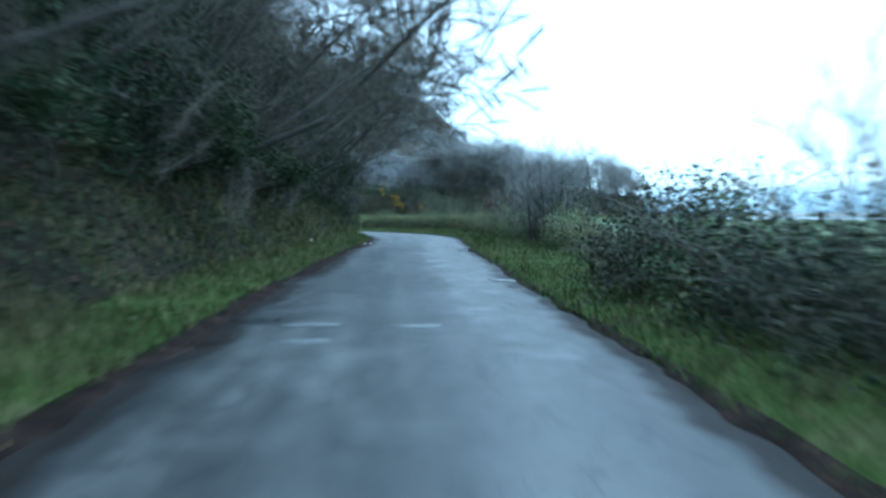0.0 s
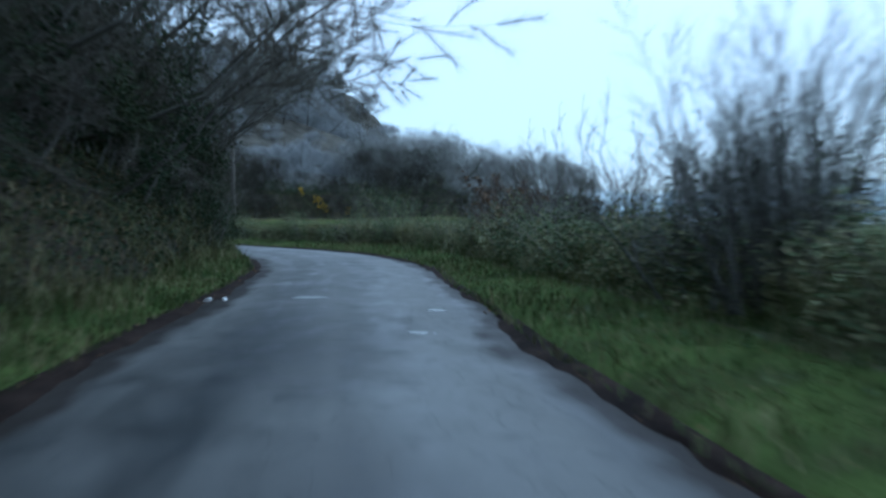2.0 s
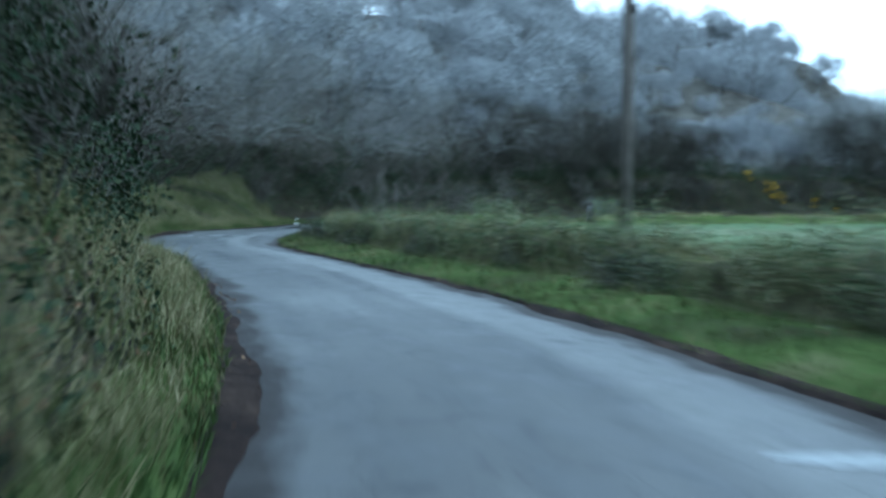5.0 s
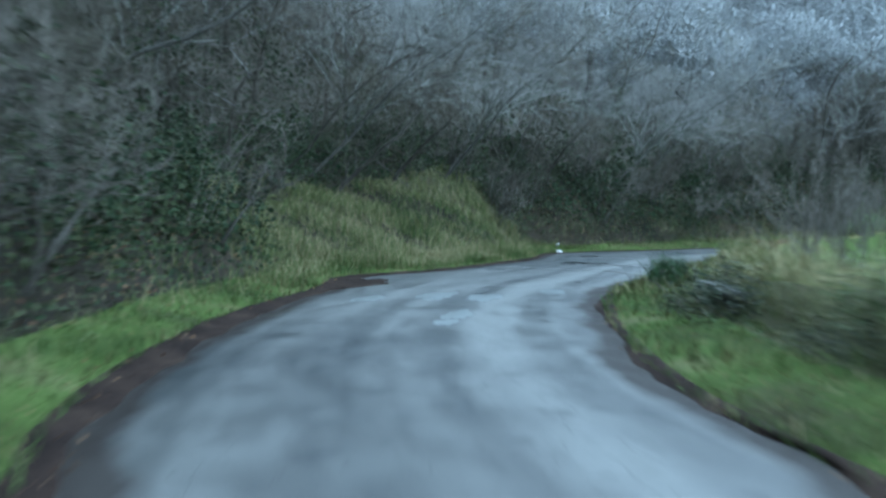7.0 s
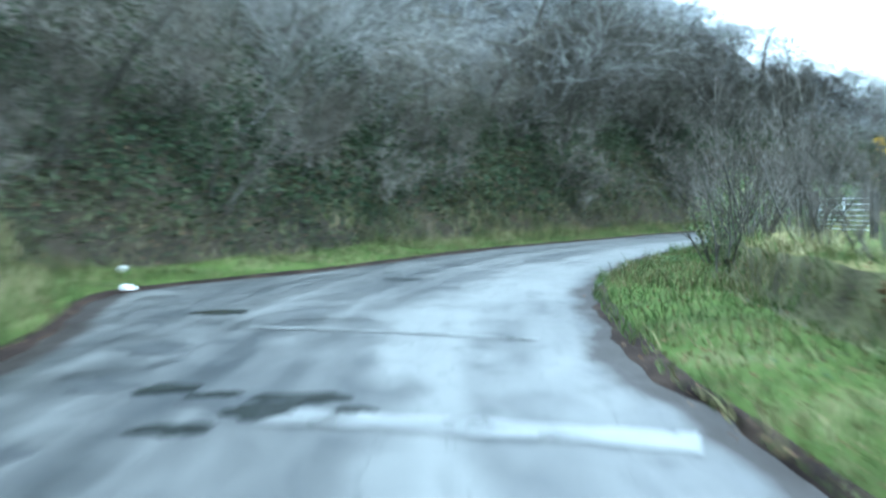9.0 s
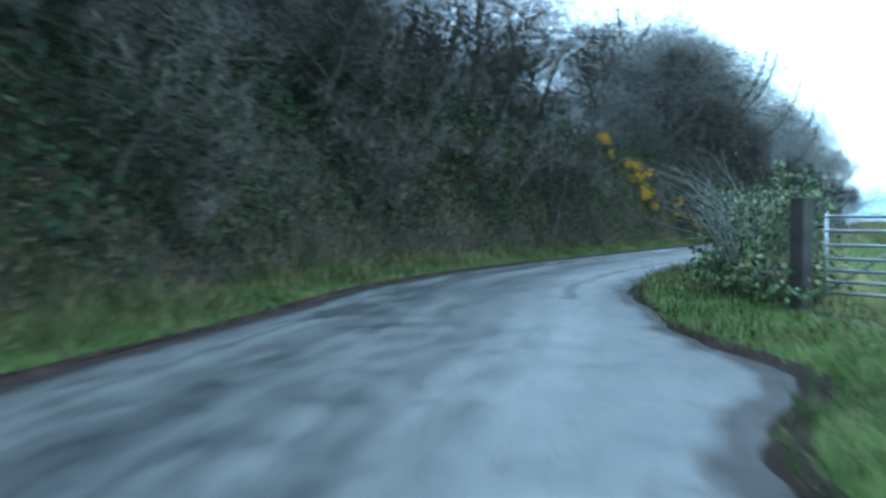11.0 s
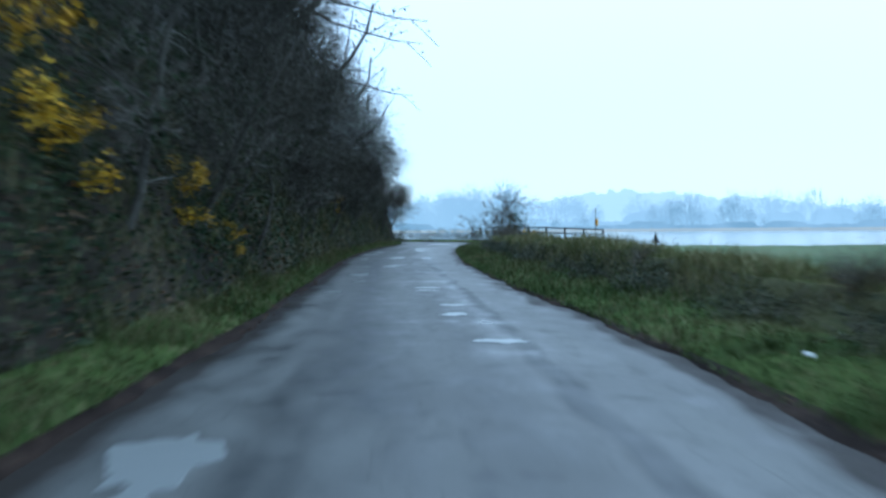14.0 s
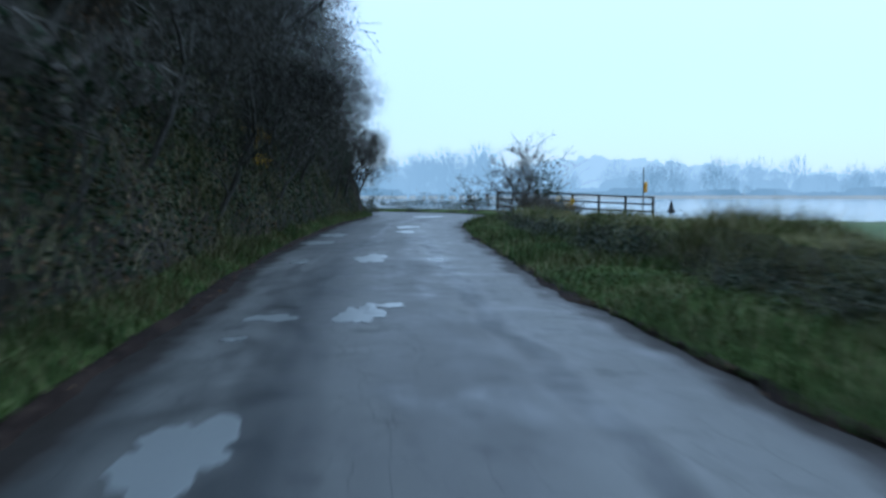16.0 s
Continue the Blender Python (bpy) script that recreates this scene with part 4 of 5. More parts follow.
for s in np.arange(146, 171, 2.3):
    plant_shaded.put(s + rng.uniform(-0.8, 0.8), -1, 3.3 + rng.uniform(-0.3, 0.8), turn=rng.uniform(-0.5, 0.5), tilt=0.18, size=rng.uniform(0.8, 0.98))
for s in np.arange(14, 60, 3.2):
    plant_brown.put(s + rng.uniform(-1, 1), -1, 3.9 + rng.uniform(-0.5, 0.7), turn=rng.uniform(-0.6, 0.6), size=rng.uniform(0.85, 1.1))
for s in np.arange(1, 72, 4.5):
    plant_brown.put(s + rng.uniform(-1, 1), -1, 6.5 + rng.uniform(-1, 1), turn=rng.uniform(-0.6, 0.6), size=rng.uniform(0.9, 1.2))
    plant_brown.put(s + rng.uniform(-1, 1), -1, 10.0 + rng.uniform(-1, 1), turn=rng.uniform(-0.6, 0.6), size=rng.uniform(0.8, 1.1))

thorns = [make_tree("thorn_shrub", 70 + i, h, 0.35, "tangled bare thorn shrub on the bank", ivy=0, category="shrub", stems=4, width=0.5,
                    levels=[(4, 2, 0.5, 45), (3, 1, 0.5, 50), (2, 0, 0.6, 45)], leaf=IVY, leaf_n=240, twig_min=0.006, fuzz=900, fuzz_size=(0.15, 0.5, 0.006)) for i, h in enumerate((2.4, 2.0, 2.8))]
for w in thorns:
    tagged(w, group="thorn shrubs on the bank")
plant_thorn = Planter(thorns)
for s in np.sort(rng.uniform(2, 256, 84)):
    k = 1.15 if 56 < s < 84 else 1.0
    if not 108 < s < 122:
        plant_thorn.put(s + rng.uniform(-0.8, 0.8), -1, float(verge_width(s)) + rng.uniform(0.3, 1.2) + (0.4 if 60 < s < 84 else 0), turn=rng.uniform(-0.6, 0.6), size=k * rng.uniform(0.7, 1.15))
    if 109 < s < 121:
        continue
    plant_thorn.put(s + rng.uniform(-0.8, 0.8), -1, float(verge_width(s)) + rng.uniform(2.2, 3.6), turn=rng.uniform(-0.6, 0.6), size=rng.uniform(0.8, 1.25))


scrub = [make_tree("scrub_bush", 80 + i, h, 0.3, "bare grey hazel scrub on the foot of the bank", ivy=0, category="shrub", stems=9, width=0.6, twig=BROWN_TWIG, bark=LIGHT_BARK,
                   levels=[(4, 2, 0.5, 40), (3, 2, 0.5, 45), (2, 0, 0.6, 45)], twig_min=0.006, fuzz=2200, fuzz_size=(0.2, 0.6, 0.005)) for i, h in enumerate((2.6, 3.2))]
for w in scrub:
    tagged(w, group="hazel scrub on the bank")
plant_scrub = Planter(scrub)
for s in np.arange(94, 142, 1.9):
    if not 107 < s < 124:
        plant_scrub.put(s + rng.uniform(-0.8, 0.8), -1, float(verge_width(s)) + rng.uniform(0.7, 3.2), z_off=-0.1, turn=rng.uniform(-0.7, 0.7), size=rng.uniform(0.7, 1.1))

for s in np.arange(33, 60, 1.5):
    plant_scrub.put(s + rng.uniform(-0.6, 0.6), -1, rng.uniform(2.0, 3.2), z_off=-0.1, turn=rng.uniform(-0.7, 0.7), size=rng.uniform(0.7, 1.0))

holly = [make_bramble("evergreen_bush", 100 + i, 2.0, 1.8, 1.9, 2500, IVY, "dark evergreen bush hung with ivy on the bank", leaf_size=0.036) for i in range(2)]
for w in holly:
    tagged(w, group="evergreen bushes on the bank")
plant_holly = Planter(holly)
for s in list(np.arange(4, 56, 5.0)) + list(np.arange(55, 84, 2.0)) + list(np.arange(88, 166, 2.6)) + list(rng.uniform(168, 240, 26)) + [237.5, 239.5, 241.5, 243.0, 245.0, 247.0, 249.5, 252.0]:
    if 58 < s < 67:
        plant_holly.put(s + rng.uniform(-0.6, 0.6), -1, float(verge_width(s)) + rng.uniform(0.1, 0.7), z_off=-0.15, turn=rng.uniform(0, 6), size=rng.uniform(0.75, 1.0))
    elif not 107 < s < 123:
        plant_holly.put(s + rng.uniform(-0.8, 0.8), -1, float(verge_width(s)) + (rng.uniform(1.2, 2.8) if 130 < s < 237 else rng.uniform(0.7, 2.4)), z_off=-0.2, turn=rng.uniform(0, 6), size=rng.uniform(0.6, 1.05))


for s in list(np.arange(1, 33, 2.6)) + list(np.arange(34, 57, 5.2)):
    plant_holly.put(s + rng.uniform(-1, 1), -1, rng.uniform(2.8, 4.6), z_off=-0.3, turn=rng.uniform(0, 6), size=rng.uniform(1.3, 1.9))
for s in np.arange(6, 50, 3.4):
    plant_holly.put(s + rng.uniform(-1, 1), -1, rng.uniform(4.8, 6.4), z_off=-0.3, turn=rng.uniform(0, 6), size=rng.uniform(2.0, 2.5))
for s in np.arange(59, 80, 2.4):
    plant_holly.put(s + rng.uniform(-0.6, 0.6), -1, rng.uniform(2.4, 4.2), z_off=-0.3, turn=rng.uniform(0, 6), size=rng.uniform(1.2, 1.7))
for s in (108, 110.5, 113, 115.5, 118, 120.5):
    plant_holly.put(s, -1, 4.9 + rng.uniform(0, 0.8), z_off=-0.2, turn=rng.uniform(0, 6), size=rng.uniform(0.7, 1.0))


def bank_leaves(name, n, s0, s1, out0, out1, size, deep, mat, label):
    s = rng.uniform(s0, s1, n)
    o = verge_width(s) + out0 + (out1 - out0) * rng.random(n)
    keep = wobble(s * 1.3 + o * 2.0, 3.3, 1.8) + rng.normal(0, 0.35, n) > -0.55
    keep &= (np.abs(s - 116.5) > 7.5) | (o > 4.0)
    s, o = s[keep], o[keep]
    xy = beside(s, -1, o)
    z = left_z(s, o) + rng.uniform(0, deep, len(s)) ** 1.5
    to_lane = -np.stack([np.interp(s, STATION, -RIGHT[:, 0]), np.interp(s, STATION, -RIGHT[:, 1]), np.zeros(len(s))], 1)
    link(name, leaves_mesh(name, np.column_stack([xy, z]), size, out=to_lane * 0.9), mat, label=label, category="ivy", kind="stuff")


bank_leaves("bank_ivy", 150000, 0, 245, -0.1, 3.2, 0.042, 0.5, IVY, "dark ivy and ferns covering the steep bank")
bank_leaves("slope_ivy", 60000, 0, 245, 2.8, 10.0, 0.10, 1.2, IVY, "dark evergreen undergrowth on the wooded slope")
bank_leaves("bank_ivy", 42000, 98, 166, 0.2, 4.2, 0.07, 1.0, IVY, "dark green ivy and ferns under the trees")
bank_leaves("dead_bracken", 26000, 0, 245, -0.1, 2.4, 0.032, 0.35, RUST_LEAF, "brown dead bracken and leaves on the bank")

bank_leaves("bank_ivy", 62000, 162, 258, 0.0, 3.0, 0.045, 0.6, IVY, "dark ivy and scrub on the bank above the shore")
bank_leaves("dead_bracken", 24000, 138, 258, -0.1, 2.6, 0.03, 0.5, RUST_LEAF, "brown dead bracken hanging on the bank above the shore")

bs = rng.uniform(106, 119, 2400)
bo = bank_out(bs) + rng.uniform(0.1, 0.9, 2400)
link("bank_bracken", leaves_mesh("bank_bracken", np.column_stack([beside(bs, 1, bo), right_z(bs, bo) + rng.uniform(0, 0.08, 2400)]), 0.045), RUST_LEAF, label="rusty dead bracken on the low hedge bank", category="bracken", kind="stuff")

# ---- gorse in flower on the bank ----
gorse = [make_bramble("gorse_bush", 90 + i, 1.6, 1.4, 1.7, 2200, IVY, "gorse bush with yellow flowers on the bank", leaf_size=0.035, flowers=800) for i in range(2)]
plant_gorse = Planter(gorse)
for s, out, size in ((178.4, 1.5, 0.85), (179.6, 1.3, 0.6), (184.0, 1.1, 0.5), (176.2, 2.2, 0.6), (187.0, 0.9, 0.3), (217.0, 1.0, 0.55)):
    tagged(plant_gorse.put(s, -1, out, z_off=-0.05, turn=rng.uniform(-1, 1), size=size), group="gorse on the bank")


# ---- grass ----
def verge_grass(name, n, side, out0, out1, height, width, mat, label, s0=0.0, s1=250.0, patchy=-0.4):
    s = rng.uniform(s0, s1, n)
    o = out0 + (out1 - out0) * rng.random(n) ** 1.1
    if side < 0 and out1 < 1.7:
        o = o * verge_width(s) * 0.62
    high = side == 2
    if high:
        o, side = o + bank_out(s), 1
    keep = wobble(s * 1.1 + o * 3.0, 1.7 + side, 1.4) + rng.normal(0, 0.4, n) > patchy
    s, o = s[keep], o[keep]
    z = left_z(s, o) if side < 0 else right_z(s, o)
    low = np.interp(s, [24, 28, 36, 42, 150, 180, 240], [1, 0.42, 0.42, 1, 0.8, 0.65, 0.75]) if high else 1.0
    tuft = low * height * (0.75 + 1.1 * np.clip(wobble(s * 2.3 + o * 5.0, 7.7, 0.9), -0.3, 1))
    link(name, blades_mesh(name, np.column_stack([beside(s, side, o), z - 0.01]), tuft, width), mat, label=label, category="grass", kind="stuff")


verge_grass("verge_grass", 56000, -1, -0.08, 1.6, 0.17, 0.008, GRASS, "short green grass on the wooded side's verge", patchy=-0.7)
verge_grass("verge_grass", 70000, 1, -0.1, 2.6, 0.18, 0.008, GRASS, "short green grass on the field side's verge", patchy=-0.8)
verge_grass("foot_grass", 24000, -1, 0.5, 1.9, 0.34, 0.006, GRASS, "long rough grass climbing the foot of the bank", 0, 188, patchy=-0.3)
verge_grass("verge_tufts", 28000, -1, 0.02, 1.5, 0.28, 0.007, OLIVE_GRASS, "tufts of coarse olive grass in the verge", 0, 245, patchy=0.15)
verge_grass("verge_tufts", 38000, 1, 0.1, 2.3, 0.28, 0.007, OLIVE_GRASS, "tufts of coarse olive grass below the hedge bank", 0, 240, patchy=0.15)
verge_grass("slope_grass", 22000, -1, 0.7, 3.0, 0.42, 0.007, OLIVE_GRASS, "long olive and brown grass on the slope above the verge", 118, 240, patchy=-0.4)
verge_grass("tall_dry_grass", 24000, -1, 0.5, 2.0, 0.42, 0.005, STRAW, "tufts of tall dry grass at the foot of the bank", patchy=-0.1)
verge_grass("tall_dry_grass", 38000, 2, 0.05, 1.7, 0.40, 0.005, STRAW, "pale dry grass along the hedge bank's top", patchy=0.0)
verge_grass("bank_face_grass", 20000, 2, -0.15, 0.6, 0.26, 0.007, GRASS, "rough grass hanging over the hedge bank's face", 20, 238, patchy=-0.5)
verge_grass("bank_face_straw", 20000, 2, -0.05, 0.9, 0.34, 0.006, STRAW, "bleached grass on the hedge bank's edge", 18, 105, patchy=-0.6)
verge_grass("yellow_dry_grass", 26000, 2, 0.0, 1.5, 0.42, 0.006, STRAW, "yellowed dry grass on the hedge bank above the shore", 150, 238, patchy=-0.2)
verge_grass("olive_bank_grass", 46000, 2, 0.1, 2.0, 0.32, 0.007, BANK_GRASS, "rough yellow-green grass on the hedge bank above the shore", 178, 236, patchy=-0.5)
verge_grass("green_verge", 20000, 1, 0.0, 1.9, 0.16, 0.008, GRASS, "lush green grass on the verge above the shore", 172, 238, patchy=-0.8)
verge_grass("yellow_bank_tufts", 9000, 2, 0.3, 1.9, 0.24, 0.006, STRAW, "mossy yellow tufts on the hedge bank above the shore", 184, 226, patchy=0.3)
verge_grass("corner_dry_grass", 14000, -1, 0.2, 1.7, 0.4, 0.005, STRAW, "bleached dry grass hanging over the lane on the bend", 62, 84, patchy=-0.3)
verge_grass("bank_rough_grass", 50000, -1, 0.8, 4.4, 0.34, 0.006, OLIVE_GRASS, "coarse olive grass on the lower bank", 0, 64, patchy=-0.3)
verge_grass("bank_dry_grass", 22000, -1, 0.9, 4.0, 0.36, 0.005, STRAW, "tufts of bleached grass on the lower bank", 0, 64, patchy=0.1)
verge_grass("shore_bank_grass", 44000, -1, 0.25, 3.0, 0.32, 0.006, OLIVE_GRASS, "coarse olive grass at the foot of the bank above the shore", 140, 256, patchy=-0.4)
verge_grass("shore_bank_green", 10000, -1, 0.15, 1.75, 0.24, 0.007, GRASS, "green grass at the foot of the bank above the shore", 150, 256, patchy=-0.2)
verge_grass("shore_bank_straw", 17000, -1, 0.3, 3.2, 0.4, 0.005, STRAW, "wisps of dry grass on the bank above the shore", 140, 250, patchy=0.2)
verge_grass("hedge_straw", 26000, 2, 0.1, 1.5, 0.45, 0.005, STRAW, "tall bleached grass standing along the hedge", 34, 104, patchy=-0.1)
verge_grass("mossy_tufts", 14000, 2, 0.16, 1.0, 0.15, 0.006, STRAW, "short yellowed turf along the hedge bank's top", 20, 46, patchy=-0.8)
verge_grass("verge_straw", 20000, 1, 0.05, 2.3, 0.2, 0.006, STRAW, "bleached grass mixed into the field side's verge", 0, 240, patchy=0.25)
verge_grass("verge_straw", 14000, -1, 0.3, 1.8, 0.24, 0.006, STRAW, "bleached grass mixed into the wooded side's verge", 0, 240, patchy=0.3)
verge_grass("mound_grass", 28000, -1, 0.2, 4.2, 0.34, 0.006, GRASS, "long green grass on a rounded mound", 105, 125, patchy=-0.9)
verge_grass("mound_straw", 24000, -1, 0.4, 4.2, 0.42, 0.006, STRAW, "long dry grass on a rounded mound", 106, 125, patchy=-0.3)



def scatter(name, n, side, out0, out1, s0, s1, size, deep, mat, label, category, patchy):
    """Leaves strewn in patches along a verge."""
    s = rng.uniform(s0, s1, n)
    o = rng.uniform(out0, out1, n)
    keep = wobble(s * 1.6 + o * 2.5, 13.0 + side, 0.8) + rng.normal(0, 0.3, n) > patchy
    s, o = s[keep], o[keep]
    z = (left_z if side < 0 else right_z)(s, np.maximum(o, 0))
    link(name, leaves_mesh(name, np.column_stack([beside(s, side, o), z + 0.02 + rng.uniform(0, deep, len(s)) ** 1.3]), size, up=1.2), mat, label=label, category=category, kind="stuff")


scatter("verge_weeds", 26000, 1, 0.5, 2.3, 0, 240, 0.022, 0.22, BRAMBLE, "patches of low weeds and nettles in the verge", "weeds", 0.25)
scatter("verge_weeds", 12000, -1, 0.3, 1.4, 0, 160, 0.022, 0.22, BRAMBLE, "patches of low weeds at the foot of the bank", "weeds", 0.25)
scatter("dead_leaves", 9000, 1, -0.25, 1.6, 0, 240, 0.02, 0.03, RUST_LEAF, "brown dead leaves strewn on the verge", "leaves", 0.1)
scatter("dead_leaves", 3500, 1, 0.1, 2.6, 106, 136, 0.02, 0.04, RUST_LEAF, "brown dead leaves strewn over the short verge", "leaves", -0.5)
scatter("dead_leaves", 9000, -1, -0.3, 0.9, 0, 240, 0.02, 0.03, RUST_LEAF, "brown dead leaves strewn along the muddy edge", "leaves", 0.1)

# ---- brambles along the hedge bank ----
dark_brambles = [make_bramble("bramble_bush", 115 + i, 2.6, 1.3, 0.95, 2400, DARK_BRAMBLE, "rounded dark bramble bush on the hedge bank", leaf_size=0.032, stem_n=40) for i in range(3)]
for b in dark_brambles:
    tagged(b, group="dark brambles above the shore")
plant_db = Planter(dark_brambles)
brambles = [make_bramble("bramble_bush", 110 + i, 2.8, 1.3, 0.95, 2200, BRAMBLE, "sprawling green bramble bush on the hedge bank", leaf_size=0.029) for i in range(3)]
for b in brambles:
    tagged(b, group="brambles along the hedge bank")
plant_br = Planter(brambles)
for s in np.arange(8, 27, 1.6):
    (plant_br if rng.random() < 0.3 else plant_db).put(s, 1, 1.5 + rng.uniform(-0.15, 0.3), turn=math.pi / 2 + rng.uniform(-0.3, 0.3), size=rng.uniform(1.1, 1.35))
for s in np.arange(37, 136, 1.15):
    if 96 < s < 128:
        continue
    k = np.interp(s, [27, 36, 39, 44, 57, 63, 70, 90, 100, 136], [0.5, 0.6, 0.95, 1.1, 1.0, 0.85, 0.82, 0.8, 0.4, 0.6])
    plant_br.put(s + rng.uniform(-0.6, 0.6), 1, float(bank_out(s)) + rng.uniform(0.1, 0.6), z_off=-0.25, turn=math.pi / 2 + rng.uniform(-0.4, 0.4), size=k * rng.uniform(0.8, 1.15))
for s in (130.5, 131.8, 133.0, 134.2, 135.2, 136.2):
    plant_br.put(s, 1, float(bank_out(s)) + 0.2, z_off=-0.1, turn=math.pi / 2 + rng.uniform(-0.4, 0.4), size=rng.uniform(0.95, 1.15))
for s in list(np.arange(150, 184, 3.1)) + list(np.arange(186, 232, 4.3)):
    plant_db.put(s + rng.uniform(-0.7, 0.7), 1, float(bank_out(s)) + rng.uniform(-0.45, -0.1), z_off=-0.2, turn=math.pi / 2 + rng.uniform(-0.4, 0.4), size=rng.uniform(0.6, 1.0) * float(np.interp(s, [149, 178, 190, 215, 236], [0.75, 0.75, 0.92, 0.85, 0.6])))
for s in np.arange(66, 100, 4.2):
    plant_db.put(s + rng.uniform(-1.2, 1.2), 1, float(bank_out(s)) + rng.uniform(-0.3, 0.1), z_off=-0.15, turn=math.pi / 2 + rng.uniform(-0.4, 0.4), size=rng.uniform(0.5, 0.9))
twiggy = make_bramble("dead_bramble", 119, 2.4, 1.2, 0.95, 700, RUST_LEAF, "tangle of bare brown bramble stems on the hedge bank", leaf_size=0.025, stem_n=240, wood=BROWN_TWIG)
plant_twiggy = Planter([twiggy])
for s in (151.5, 154.5, 158, 161, 165, 169.5, 174, 180, 188, 226, 229):
    tagged(plant_twiggy.put(s, 1, float(bank_out(s)) + rng.uniform(0.2, 0.7), z_off=-0.1, turn=math.pi / 2 + rng.uniform(-0.5, 0.5), size=rng.uniform(0.7, 1.05) * (0.4 if s > 185 else 0.6)), group="dead brambles on the hedge bank")

# ---- single bushes on the field side ----
willow_levels = [(5, 1, 0.55, 22), (4, 2, 0.5, 26), (3, 1, 0.5, 28), (2, 0, 0.5, 30)]
willow = make_tree("willow_bush", 130, 3.6, 0.0, "tall bare bush of many upright grey stems", ivy=0, category="bush", stems=46, width=1.1, levels=willow_levels, twig_min=0.0035, twig=MID_TWIG, bark=LIGHT_BARK, lift=0.10, bend=0.05, fuzz=3600, fuzz_size=(0.25, 0.7, 0.0022))
put_at(willow, True, 42.0, 1, 2.6, turn=0.4, size=0.75)
copy_thing(willow, Matrix.LocRotScale((4.4, 34.2, 0.0), Euler((0, 0, 2.0)), None)).scale = (1.0, 1.0, 0.66)
sapling = make_tree("sapling", 131, 2.8, 0.1, "thin bare sapling standing in the hedge", ivy=0, category="shrub", stems=7, width=0.7, levels=willow_levels[:3], twig_min=0.006, lift=0.14, bend=0.12)
pl = Planter([sapling])
for s, out, k in ((16.5, 1.9, 0.9), (18, 2.0, 0.75), (45.5, 2.4, 0.8), (47, 2.6, 0.8), (48.6, 2.9, 0.72), (50, 2.8, 0.75), (51.2, 2.5, 0.85), (52.4, 2.9, 0.8), (53.6, 2.6, 0.88), (54.8, 3.0, 0.75), (55.6, 2.4, 0.85), (58, 3.0, 0.7), (63, 3.2, 0.6), (104.0, 3.4, 1.0), (106.5, 3.8, 1.1), (121, 2.6, 0.8), (124, 3.0, 0.9), (127, 2.5, 0.9), (118.5, 3.0, 0.9)):
    tagged(pl.put(s, 1, out, turn=rng.uniform(0, 6), size=k), group="saplings in the hedge")
brown = make_tree("leafy_shrub", 132, 2.0, 0.0, "shrub holding withered brown leaves", ivy=0, category="shrub", stems=12, width=0.5, levels=willow_levels[:3], leaf=RUST_LEAF, leaf_n=3000, leaf_size=0.036, twig_min=0.006)
put_at(brown, True, 56.8, 1, 2.0, z_off=0.1, size=1.0)
bush_base = make_bramble("hedge_bush", 135, 4.6, 2.2, 1.55, 5200, DARK_BRAMBLE, "dense dark bramble thicket at the foot of a willow bush", leaf_size=0.036, stem_n=60)
bush_base.matrix_basis = pose(4.3, 33.4, base_z(4.3, 33.4), 0, 0, 88)
mound_bush = make_bramble("hedge_bush", 133, 6.4, 3.4, 2.3, 6500, BRAMBLE, "broad bramble mound with bare twigs in the hedge", leaf_size=0.036, stem_n=150)
mound_bush.matrix_basis = pose(0.3, 63.4, base_z(0.3, 63.4), 0, 0, -42)
for x, y, turn, tall in ((4.3, 49.5, 1.1, 0.62), (5.2, 66.0, 4.0, 0.8)):
    copy_thing(willow, Matrix.LocRotScale((x, y, base_z(x, y)), Euler((0, 0, turn)), None)).scale = (0.85, 0.85, tall)
trimmed = make_bramble("hedge_bush", 134, 4.6, 2.0, 1.45, 4600, BRAMBLE, "dense twiggy hedge bush beside a field gate", stem_n=220, wood=MID_TWIG)
put_at(trimmed, True, 149.6, 1, 1.9, turn=math.pi / 2, size=0.95)


# ---- utility pole ----
def make_pole(x, y):
    root = tagged(new("utility_pole"), "tall weathered wooden utility pole in the field", "pole")
    bm = bmesh.new()
    bm_tube(bm, (0, 0, -0.5), (0, 0, 5.75), 0.13, 0.10, 12)
    bm_part("shaft", bm, POLE_WOOD, root, smooth=True)
    bm = bmesh.new()
    bm_box(bm, (0.05, 0.12, 0.16), Matrix.Translation((0, -0.14, 4.7)), 0.01)
    bm_part("bracket", bm, IRON, root)
    root.matrix_basis = pose(x, y, base_z(x, y), 0, 0, 55)
    return root


pole = make_pole(-7.7, 72.0)

